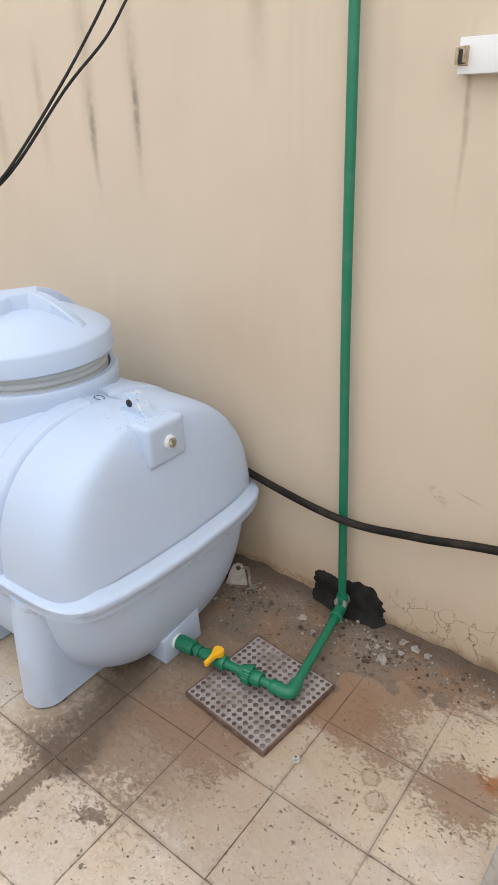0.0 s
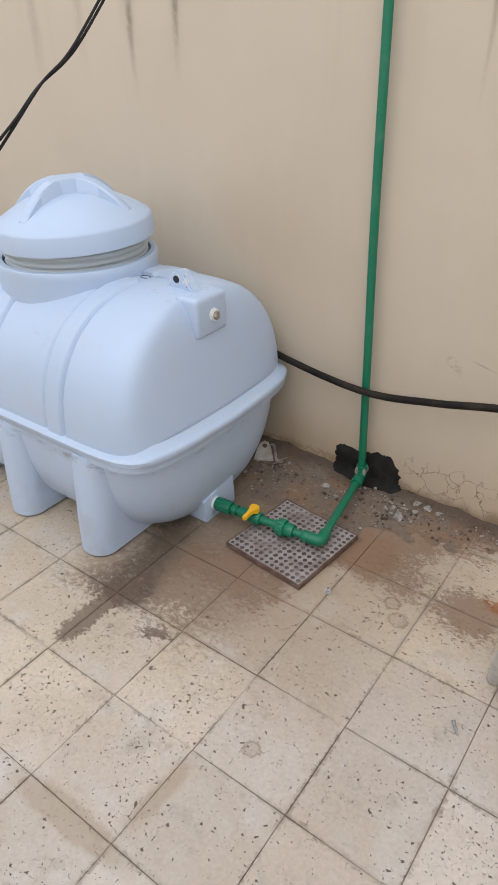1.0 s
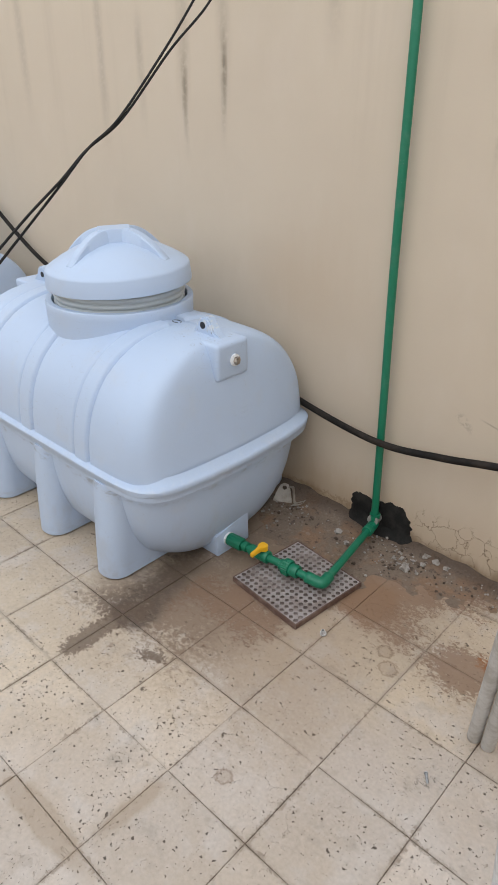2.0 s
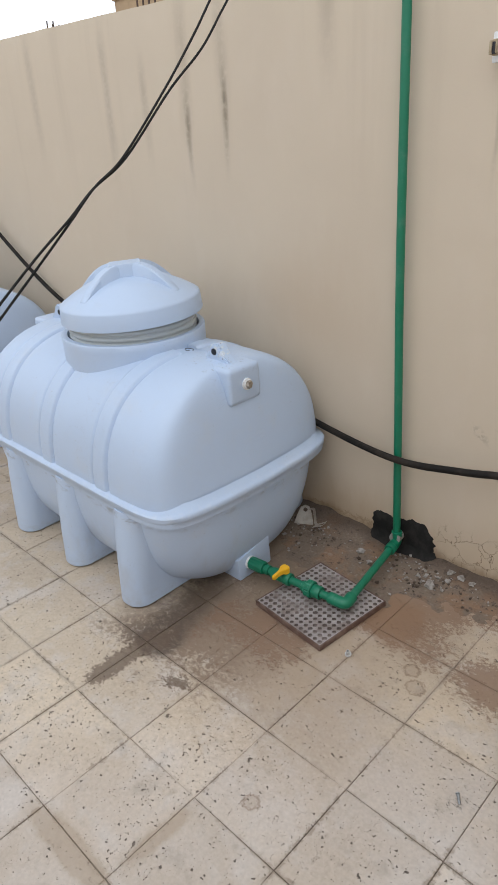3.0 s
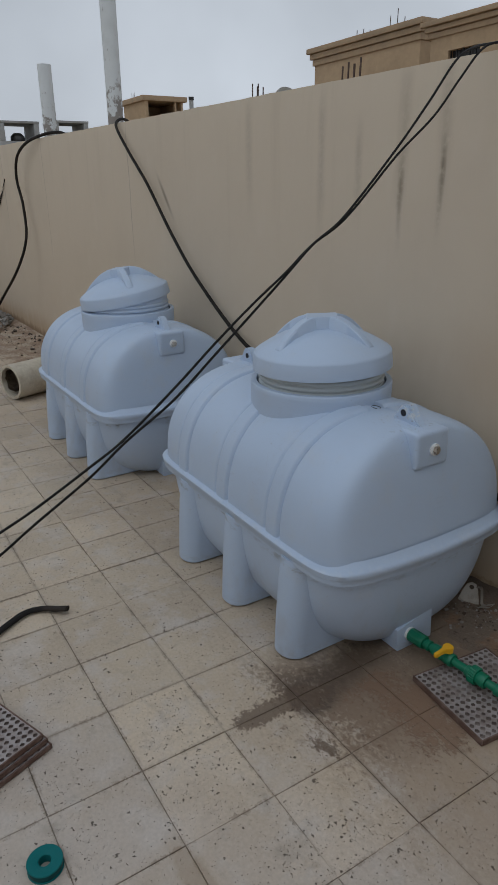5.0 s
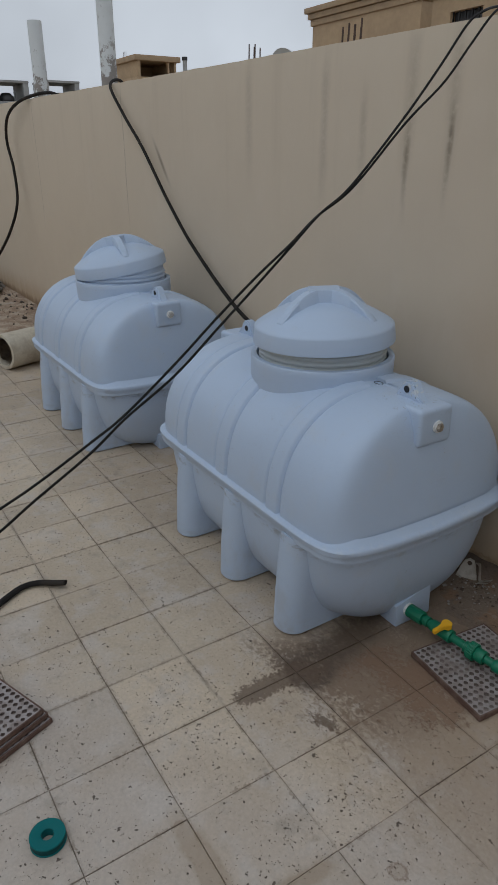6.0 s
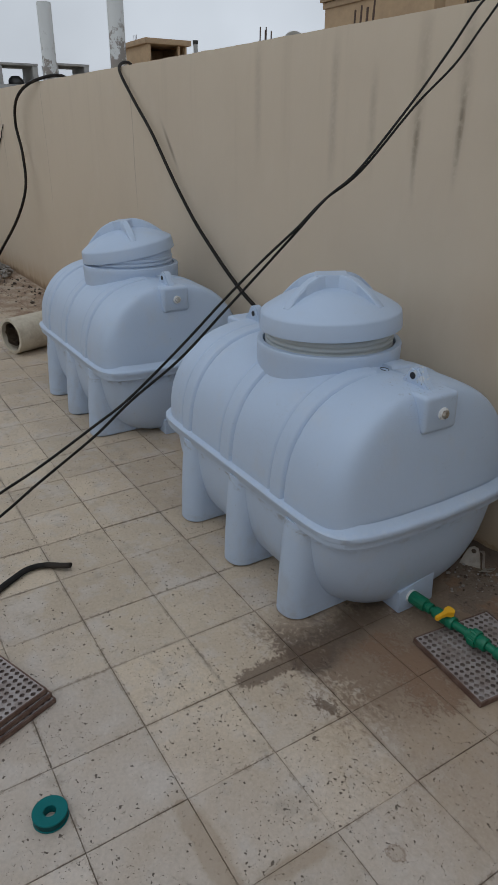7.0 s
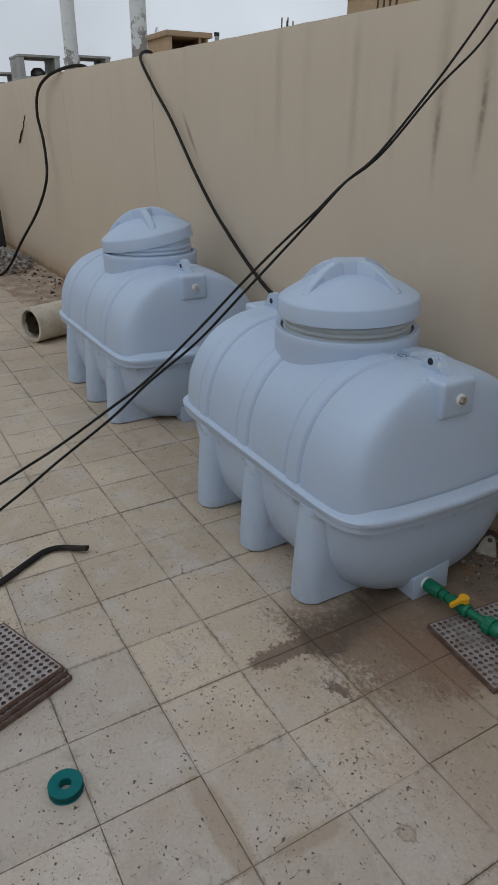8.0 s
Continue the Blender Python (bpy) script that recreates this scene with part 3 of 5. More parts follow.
def upper_shell():
    """Rings from the rim to the crown; fixed stations along the sides keep the hoops crisp."""
    bm = bmesh.new()
    stations = [-0.49 + 0.98 * k / 196 for k in range(197)]
    rows = []
    for i in range(36):
        s = math.sin(i / 36 * math.pi / 2)
        a = 0.498 + (0.233 - 0.085 * s) * (1 - s ** 6) ** (1 / 6)
        b = 0.468 * (1 - s ** 2.45) ** (1 / 2.45)
        z, n = RIM_Z + 0.458 * s, 9.2 + 4.2 * min(1.0, s / 0.4) - 1.5 * s - 4.0 * s ** 5

        def side(x):
            return b * max(0.0, 1 - abs(x / a) ** n) ** (1 / n)
        cap = []
        t0 = math.acos((0.49 / a) ** (n / 2))
        for k in range(1, 60):
            t = t0 * (1 - 2 * k / 60)
            c, w = math.cos(t), math.sin(t)
            cap.append((a * c ** (2 / n), b * math.copysign(abs(w) ** (2 / n), w)))
        cap = resample([(x, y, 0) for x, y in [(0.49, side(0.49))] + cap + [(0.49, -side(0.49))]], 61, False)[1:-1]
        ring = [Vector((x, side(x), z)) for x in stations] + [Vector((p.x, p.y, z)) for p in cap]
        ring += [Vector((-x, -side(x), z)) for x in stations] + [Vector((-p.x, -p.y, z)) for p in cap]
        for v in ring:
            k = 1 + 0.022 * band(v.x)
            v.x = bowed(v.x, v.y)
            v.y *= k
            v.z = RIM_Z + (v.z - RIM_Z) * k
        rows.append(ring)
    return loft(bm, rows)


def lower_shell():
    bm, rings = shell(24, lambda s: 0.594 + 0.140 * (1 - s ** 2.1) ** (1 / 2.1), lambda s: 0.20 + 0.265 * (1 - s ** 2.7) ** (1 / 2.7),
                      lambda s: RIM_Z - 0.433 * s, lambda s: 6.0 - 2.2 * s)
    return loft(bm, [resample([(bowed(x, y), y, z) for x, y, z in r], 220) for r in rings])


def rim_ring():
    """The flange where the two halves meet: a band with a lip, bowed at the ends."""
    bm = bmesh.new()
    rows = []
    for out, z in ((-0.045, RIM_Z - 0.040), (-0.012, RIM_Z - 0.036), (-0.006, RIM_Z - 0.032), (-0.004, RIM_Z - 0.010), (0.0, RIM_Z - 0.006), (0.002, RIM_Z + 0.012), (-0.002, RIM_Z + 0.018), (-0.009, RIM_Z + 0.021), (-0.022, RIM_Z + 0.024), (-0.040, RIM_Z + 0.045)):
        ring = []
        for k in range(400):
            t = 2 * math.pi * k / 400
            c, w = math.cos(t), math.sin(t)
            n = 9.0
            x = (HALF_X + out) * math.copysign(abs(c) ** (2 / n), c)
            y = (HALF_Y + out) * math.copysign(abs(w) ** (2 / n), w)
            x = bowed(x, y)
            ring.append((x, y, z))
        rows.append(resample(ring, 240))
    return loft(bm, rows, close=False)


def foot():
    """A saddle leg: a round-nosed upright that runs under the tank from side to side."""
    bm = bmesh.new()
    rows = []
    for z, r, reach in ((0.0, 0.064, 0.508), (0.003, 0.071, 0.514), (0.010, 0.0775, 0.520), (0.15, 0.080, 0.513), (0.30, 0.083, 0.502), (RIM_Z - 0.02, 0.086, 0.488)):
        ring = []
        for k in range(48):
            t = 2 * math.pi * k / 48
            c, w = math.cos(t), math.sin(t)
            ring.append((r * math.copysign(abs(c) ** 0.9, c), math.copysign(reach - r, w) + r * w if abs(w) > 1e-6 else 0.0, z))
        rows.append(ring)
    loft(bm, rows)
    bm.faces.new([v for v in sorted((v for v in bm.verts if v.co.z < 1e-5), key=lambda v: math.atan2(v.co.y, v.co.x))])
    bmesh.ops.recalc_face_normals(bm, faces=bm.faces[:])
    return bm


def neck():
    return lathe([(0.303, 0.55), (0.300, 0.72), (0.301, 0.80), (0.303, 0.915), (0.304, 0.938), (0.300, 0.944), (0.279, 0.944), (0.2765, 0.935), (0.2765, 0.90)], 80)


def collar():
    prof = [(0.2615, 0.88)]
    z = 0.90
    while z < 1.0:
        prof += [(0.2615, z), (0.268, z + 0.003), (0.2705, z + 0.010), (0.268, z + 0.017), (0.2615, z + 0.021)]
        z += 0.025
    prof += [(0.262, 1.03), (0.0, 1.03)]
    return lathe(prof, 80)


def lid_disc():
    return lathe([(0.270, 1.008), (0.290, 1.0), (0.2965, 1.002), (0.2968, 1.010), (0.2920, 1.064), (0.2895, 1.070), (0.2830, 1.0755), (0.270, 1.084), (0.23, 1.108), (0.17, 1.138), (0.11, 1.155), (0.05, 1.162), (0.0, 1.163)], 96)


def lid_handle():
    """Four narrow arched grips that run out from the corners of a flat-topped hub with upright sides."""
    bm = bmesh.new()
    reach, top = 0.240, 1.211
    for k, turn in enumerate((52, 128, 232, 308)):
        rows = []
        for i in range(21):
            u = i / 20
            h = 1.104 + (top - 0.0006 * k - 1.104) * (1 - max(0.0, (u - 0.26) / 0.74) ** 1.75)
            w = 0.025 - 0.005 * u
            rows.append([(reach * u, -w - 0.010, 1.04), (reach * u, -w, h - 0.007), (reach * u, -w + 0.006, h), (reach * u, w - 0.006, h), (reach * u, w, h - 0.007), (reach * u, w + 0.010, 1.04)])
        m = Matrix.Rotation(radians(turn), 3, "Z")
        vs = [[bm.verts.new(m @ Vector(p)) for p in row] for row in rows]
        for a, b in zip(vs, vs[1:]):
            for q in range(5):
                bm.faces.new((a[q], a[q + 1], b[q + 1], b[q]))
        bm.faces.new(vs[-1][::-1])
    hub = [(0.084 * math.cos(radians(a)), 0.084 * math.sin(radians(a))) for a in (52, 128, 232, 308)]
    low = [bm.verts.new((x * 1.10, y * 1.10, 1.06)) for x, y in hub]
    mid = [bm.verts.new((x, y, top - 0.004)) for x, y in hub]
    cap = [bm.verts.new((x * 0.93, y * 0.93, top + 0.001)) for x, y in hub]
    for a, b in ((low, mid), (mid, cap)):
        for q in range(4):
            bm.faces.new((a[q], a[(q + 1) % 4], b[(q + 1) % 4], b[q]))
    bm.faces.new(cap)
    bmesh.ops.recalc_face_normals(bm, faces=bm.faces[:])
    return bm


def lug(broken):
    """An upright lifting eye on a sloping foot, solid where its hole would be."""
    bm = bmesh.new()
    ring = [(-0.075, 0.0), (-0.035, 0.062), (-0.026, 0.080), (-0.010, 0.088), (0.010, 0.088), (0.026, 0.078), (0.040, 0.050), (0.090, 0.0)]
    if broken:
        ring = [(-0.075, 0.0), (-0.034, 0.062), (-0.024, 0.080), (-0.006, 0.079), (0.010, 0.086), (0.024, 0.072), (0.048, 0.034), (0.10, 0.0)]
    a = [bm.verts.new((x, -0.022, z)) for x, z in ring]
    b = [bm.verts.new((x, 0.022, z)) for x, z in ring]
    bm.faces.new(a)
    bm.faces.new(b[::-1])
    for k in range(len(ring)):
        j = (k + 1) % len(ring)
        bm.faces.new((a[k], b[k], b[j], a[j]))
    bmesh.ops.recalc_face_normals(bm, faces=bm.faces[:])
    bmesh.ops.bevel(bm, geom=bm.edges[:], offset=0.006, segments=2, affect="EDGES")
    return bm


def turned(bm, m):
    bmesh.ops.transform(bm, matrix=m, verts=bm.verts[:])
    return bm


def water_tank(label, at, lid_turn, lid_tilt, lid_at, broken, seal, seal_label, nut_metal):
    tank = thing("water_tank", label, "water tank", "water tanks along the wall", at)
    part("upper_shell", upper_shell(), TANK, tank, sharp=60)
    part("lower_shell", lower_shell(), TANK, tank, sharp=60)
    part("rim", rim_ring(), TANK, tank)
    for x in FEET:
        part("foot", turned(foot(), pose(x, 0, 0)), TANK, tank)
    part("neck", turned(neck(), pose(NECK_X, 0, 0)), TANK, tank)
    part("collar", turned(collar(), pose(NECK_X, 0, 0)), seal, tank, seal_label)
    lid = part("lid", lid_disc(), TANK, tank, "domed screw lid set on askew")
    lid.matrix_basis = Matrix.Translation((NECK_X + lid_at[0], 0, 1.0 + lid_at[1])) @ lid_tilt @ pose(0, 0, 0, 0, 0, lid_turn) @ Matrix.Translation((0, 0, -1.0))
    part("handle", lid_handle(), TANK, lid)
    for sx in (1, -1):
        base = turned(box(-0.13, 0.105, -0.083, 0.083, -0.100, 0.042, bevel=0.020, seg=4), pose(sx * 0.577, 0, 0.853))
        for v in base.verts:
            if v.co.z > 0.8:
                v.co.y *= 0.97
        part("plug_block", base, TANK, tank)
        eye = lug(broken and sx > 0)
        part("lifting_eye", turned(eye, pose(sx * 0.553, 0.0, 0.878, 0, 0, 0 if sx > 0 else 180)), TANK, tank)
        # near-black plug through the solid eye, its colour stands for the hole's shade
        hole = bmesh.new()
        bmesh.ops.create_cone(hole, cap_ends=True, segments=20, radius1=0.013, radius2=0.013, depth=0.048)
        part("eye_hole_shade", turned(hole, pose(sx * 0.545, 0.0, 0.929, 90, 0, 0)), DARK, tank, "dark plug for the shaded hole of the lifting eye")
        plug = bmesh.new()
        bmesh.ops.create_cone(plug, cap_ends=True, segments=28, radius1=0.0235, radius2=0.022, depth=0.018)
        bmesh.ops.bevel(plug, geom=[e for e in plug.edges if abs(e.verts[0].co.z - e.verts[1].co.z) < 1e-5], offset=0.004, segments=2, affect="EDGES")
        ring = part("overflow_plug", turned(plug, pose(sx * 0.684, 0.004, 0.824, 0, 90, 0)), WHITE, tank, "white threaded overflow plug")
        nut = bmesh.new()
        bmesh.ops.create_cone(nut, cap_ends=True, segments=6, radius1=0.0165, radius2=0.0155, depth=0.012)
        part("plug_nut", turned(nut, pose(sx * 0.696, 0.004, 0.824, 0, 90, 12)), nut_metal, ring, "dull metal hexagon nut")
    bm = box(0.50, 0.700, -0.120, 0.066, 0.0, 0.135, bevel=0.007)
    for v in bm.verts:
        if v.co.z > 0.07:
            v.co.x -= 0.006
            v.co.z -= 0.22 * (0.066 - v.co.y)
    part("outlet_block", bm, TANK, tank)
    if broken:
        skin = upper_shell()
        tree = BVHTree.FromBMesh(skin)
        for w, y0, z0 in ((0.060, 0.035, 0.622), (0.044, 0.039, 0.604), (0.070, 0.032, 0.586)):
            mark = bmesh.new()
            grid = []
            for i in range(13):
                row = []
                for dz, lift in ((0.0, -0.001), (0.003, 0.0005), (0.007, 0.0005), (0.010, -0.001)):
                    y = y0 - w / 2 + w * i / 12
                    at_skin = tree.ray_cast(Vector((1.5, y, z0 + dz)), Vector((-1, 0, 0)))[0]
                    row.append(mark.verts.new(at_skin + Vector((lift if 0 < i < 12 else -0.001, 0, 0))))
                grid.append(row)
            for a, b in zip(grid, grid[1:]):
                for q in range(3):
                    mark.faces.new((a[q], b[q], b[q + 1], a[q + 1]))
            part("moulded_mark", mark, TANK, tank, "faint moulded bar")
        skin.free()
        loop = [(0.375 + 0.021 * math.cos(k * 0.5), 0.0 + 0.013 * math.sin(k * 0.5), RIM_Z + 0.4605) for k in range(12)]
        part("pen_mark", tube(smooth_path(loop, 3), 0.0014, 5), DARK, tank, "dark pen loop drawn on the shell")
    return tank


TANK_X, TANK_Y = -0.985, 0.893
water_tank("pale blue plastic water tank with chipped lifting eye, joined to pipe", (TANK_X, TANK_Y, 0.0), -34, pose(0, 0, 0, 1.4, -1.1, 0), (0.006, 0.0), True, SEAL, "grey ribbed screw collar", BRASS)
far_tank = water_tank("pale blue plastic horizontal water tank with tilted lid, beside cream roll", (TANK_X - 2.076, TANK_Y - 0.036, 0.0), -61.5, pose(0, 0, 0, 8.4, -3.8, 0), (-0.022, -0.008), False, TANK, "pale blue ribbed screw collar", TUBE)
far_tank.scale = (1.02, 1.02, 1.02)


# ---- green supply pipe ----
def rounded(pts, radius, steps=6):
    """A polyline with its inner corners rounded off."""
    pts = [Vector(p) for p in pts]
    out = [pts[0]]
    for a, b, c in zip(pts, pts[1:], pts[2:]):
        p, q = b + (a - b).normalized() * radius, b + (c - b).normalized() * radius
        out += [(p.lerp(b, k / steps)).lerp(b.lerp(q, k / steps), k / steps) for k in range(steps + 1)]
    return out + [pts[-1]]


def ring_on(a, b, f0, f1, radius, seg=28, flare=0.0):
    a, b = Vector(a), Vector(b)
    p, q = a.lerp(b, f0), a.lerp(b, f1)
    e = (q - p) * 0.08
    return tube([p, p + e, q - e, q], [radius * 0.93, radius, radius + flare, (radius + flare) * 0.93], seg)


def knurled(bm, a, b, depth, count):
    """Grooves along a round nut."""
    a, axis = Vector(a), (Vector(b) - Vector(a)).normalized()
    side = axis.cross(Vector((0, 0, 1))).normalized()
    lift = side.cross(axis)
    for v in bm.verts:
        foot_at = a + axis * (v.co - a).dot(axis)
        arm = v.co - foot_at
        if math.sin(math.atan2(arm.dot(lift), arm.dot(side)) * count) > 0:
            v.co = foot_at + arm * (1 - depth)
    return bm


def supply_pipe():
    pipe = thing("supply_pipe", "green plastic water pipe with yellow ball valve, up the wall", "pipe", at=(0.1, 1.34, 0))
    up = Matrix.Translation((-0.1, -1.34, 0))
    spout, corner, foot_, top = (-0.268, 0.840, 0.060), (0.172, 0.872, 0.062), (0.092, 1.338, 0.062), (0.022, 1.352, 2.9)
    r = 0.0155

    def add(name, bm, mat=GREEN, parent=pipe, label=""):
        return part(name, turned(bm, up), mat, parent, label)
    add("outlet_pipe", tube([spout, Vector(spout).lerp(Vector(corner), 0.95)], r, 20))
    add("link_pipe", tube([Vector(corner).lerp(Vector(foot_), 0.04), foot_], r, 20))
    add("riser", tube(smooth_path([foot_, (0.071, 1.345, 0.6), (0.048, 1.348, 1.3), top], 6), r, 20), label="long green riser pipe fixed to the wall")
    add("elbow", tube(rounded([Vector(corner).lerp(Vector(spout), 0.10), corner, Vector(corner).lerp(Vector(foot_), 0.11)], 0.022), 0.0225, 24))
    add("elbow_collar", ring_on(spout, corner, 0.84, 0.90, 0.0232))
    add("riser_elbow", tube(rounded([Vector(foot_).lerp(Vector(corner), 0.13), foot_, Vector(foot_) + Vector((0, 0, 0.05))], 0.022), 0.0222, 24))
    add("riser_collar", ring_on(foot_, corner, 0.10, 0.16, 0.0235))
    nut = add("union_nut", knurled(ring_on(spout, corner, 0.605, 0.672, 0.0335, 96), spout, corner, 0.05, 24))
    add("union_sleeve", ring_on(spout, corner, 0.67, 0.755, 0.0262))
    add("union_tail", ring_on(spout, corner, 0.565, 0.60, 0.0225))
    valve = add("valve_body", ring_on(spout, corner, 0.22, 0.42, 0.0235, 24, 0.001))
    add("valve_collar", ring_on(spout, corner, 0.36, 0.43, 0.0258), parent=valve)
    stem_at = Vector(spout).lerp(Vector(corner), 0.365)
    add("valve_stem", lathe([(0.012, stem_at.z), (0.012, stem_at.z + 0.034), (0.0, stem_at.z + 0.034)], 20, (stem_at.x, stem_at.y)), parent=valve)
    grip = bmesh.new()
    outline = [(0.017, 0.0), (0.015, 0.012), (0.006, 0.019), (-0.008, 0.018), (-0.022, 0.010), (-0.040, 0.0075), (-0.062, 0.0085), (-0.069, 0.006),
               (-0.069, -0.006), (-0.062, -0.0085), (-0.040, -0.0075), (-0.022, -0.010), (-0.008, -0.018), (0.006, -0.019), (0.015, -0.012)]
    low = [grip.verts.new((x, y * 1.0, 0.0 - 0.10 * max(0.0, -x - 0.01) + 0.006 * (x < -0.02))) for x, y in outline]
    top = [grip.verts.new((x, y * 1.0, 0.026 - 0.16 * max(0.0, -x - 0.01))) for x, y in outline]
    grip.faces.new(low[::-1])
    grip.faces.new(top)
    for k in range(len(outline)):
        m = (k + 1) % len(outline)
        grip.faces.new((low[k], low[m], top[m], top[k]))
    bmesh.ops.recalc_face_normals(grip, faces=grip.faces[:])
    bmesh.ops.bevel(grip, geom=[e for e in grip.edges if len(e.link_faces) == 2 and e.calc_face_angle(0) > 1.0], offset=0.0025, segments=2, affect="EDGES")
    handle = add("valve_handle", turned(grip, pose(stem_at.x, stem_at.y, stem_at.z + 0.026, 0, 0, 88)), YELLOW, pipe, "yellow plastic lever handle, valve closed")
    add("screw_cap", lathe([(0.0065, stem_at.z + 0.04), (0.0065, stem_at.z + 0.0485), (0.0, stem_at.z + 0.0495)], 20, (stem_at.x, stem_at.y)), RED, handle, "small red screw cap")
    adapter = add("adapter", knurled(ring_on(spout, corner, -0.036, 0.125, 0.0275, 72), spout, corner, 0.045, 12))
    add("adapter_ring", ring_on(spout, corner, 0.145, 0.19, 0.0215), parent=adapter)
    add("gasket", ring_on(spout, corner, -0.066, -0.032, 0.0278), WHITE, adapter, "white threaded ring")
    clip = tube([(0.088, 1.36, 0.085), (0.094, 1.318, 0.088)], 0.024, 16)
    add("wall_clip", clip, grime("grey_filler", (0.22, 0.21, 0.19), (0.35, 0.33, 0.30)), pipe, "grey filler round the pipe foot")
    return pipe


supply_pipe()


# ---- grating covers ----
RIM8 = ((0, -1), (0.62, -0.62), (1, 0), (0.62, 0.62), (0, 1), (-0.62, 0.62), (-1, 0), (-0.62, -0.62))


def grating_cover(at, turn, label, group="", thick=0.024):
    cover = thing("grating_cover", label, "grating cover", group, at)
    cover.rotation_euler = (0, 0, radians(turn))
    W, D, H, B = 0.350, 0.358, thick, 0.006
    frame_bm = bmesh.new()
    for x0, x1, y0, y1 in ((0, W, 0, B), (0, W, D - B, D), (0, B, B, D - B), (W - B, W, B, D - B)):
        box(x0, x1, y0, y1, 0, H, 0.002, frame_bm, 1)
    part("frame", frame_bm, EDGE, cover, "rusty brown edge frame")
    bm = bmesh.new()
    nx, ny = 14, 14
    cx, cy = (W - 2 * B) / nx, (D - 2 * B) / ny
    grid = {}
    for i in range(nx + 1):
        for j in range(ny + 1):
            grid[i, j] = bm.verts.new((B + i * cx, B + j * cy, H - 0.002 + random.uniform(-0.0003, 0.0003)))
    pits = []
    for i in range(nx):
        for j in range(ny):
            mx, my = B + (i + 0.5) * cx, B + (j + 0.5) * cy
            k = 0.40 * random.uniform(0.80, 1.05)
            rim = [bm.verts.new((mx + dx * cx * k, my + dy * cy * k, H - 0.002)) for dx, dy in RIM8]
            low = [bm.verts.new((mx + dx * cx * k * 0.8, my + dy * cy * k * 0.8, H - 0.009)) for dx, dy in RIM8]
            c = [grid[i, j], grid[i + 1, j], grid[i + 1, j + 1], grid[i, j + 1]]
            for q in range(4):
                a, m, e = rim[2 * q], rim[2 * q + 1], rim[(2 * q + 2) % 8]
                bm.faces.new((c[q], c[(q + 1) % 4], a))
                bm.faces.new((c[(q + 1) % 4], m, a))
                bm.faces.new((c[(q + 1) % 4], e, m))
            for q in range(8):
                pits.append(bm.faces.new((rim[q], rim[(q + 1) % 8], low[(q + 1) % 8], low[q])))
            pits.append(bm.faces.new(low))
    for f in pits:
        f.material_index = 1
    part("plate", bm, [COVER, PIT], cover, "dusty grey plate with rows of small pits", smooth=False)
    part("base", box(B, W - B, B, D - B, 0.001, H - 0.012), EDGE, cover)
    return cover


grating_cover((-0.136, 0.706, 0.001), -6.1, "dusty grey grating cover with brown edge under green pipe")

# ---- hoses and cables ----
def line_thing(name, label, category, pts, radius, mat, steps=8, seg=10, flat=1.0, group=""):
    base = Vector(pts[0])
    bm = tube([p - base for p in smooth_path(pts, steps)], radius, seg, flat=flat)
    ob = part(name, bm, mat)
    ob.location = base
    return tagged(ob, label, category, group)

CABLE_A = [(-0.6, 1.289, 2.154), (-0.6, 1.189, 2.055), (-0.6, 1.076, 1.934), (-0.6, 0.912, 1.806), (-0.6, 0.70, 1.613), (-0.6, 0.556, 1.530), (-0.6, 0.452, 1.450), (-0.6, 0.327, 1.363),
           (-0.6, 0.184, 1.254), (-0.6, 0.023, 1.123), (-0.606, -0.15, 0.990), (-0.6, -0.267, 0.928), (-0.6, -0.449, 0.834), (-0.6, -0.621, 0.759), (-0.62, -1.3, 0.45), (-0.7, -2.1, 0.03), (-0.8, -2.6, 0.006)]
CABLE_B = [(-0.6, 1.230, 2.150), (-0.6, 1.158, 2.106), (-0.6, 1.048, 1.978), (-0.6, 0.900, 1.818), (-0.6, 0.69, 1.616), (-0.592, 0.556, 1.534), (-0.6, 0.453, 1.441), (-0.6, 0.328, 1.337),
           (-0.6, 0.184, 1.219), (-0.6, 0.022, 1.088), (-0.594, -0.15, 0.986), (-0.6, -0.27, 0.895), (-0.6, -0.455, 0.785), (-0.6, -0.634, 0.676), (-0.58, -1.2, 0.38), (-0.6, -1.9, 0.03), (-0.65, -2.4, 0.006)]

TOP_Y = wall_y(-0.6)
line_thing("power_cable", "thin black cable slung over the wall top", "cable",
           [(-0.42, 1.60, 2.16), (-0.50, 1.50, 2.190), (-0.58, TOP_Y - 0.02, 2.180)] + CABLE_A, 0.0043, CABLE, 10, 8, group="twin cables")
line_thing("power_cable", "thin black cable twisted round its neighbour, slung over the wall", "cable",
           [(-0.46, 1.61, 2.16), (-0.56, 1.50, 2.195), (-0.63, TOP_Y - 0.03, 2.180)] + CABLE_B, 0.0043, CABLE, 10, 8, group="twin cables")
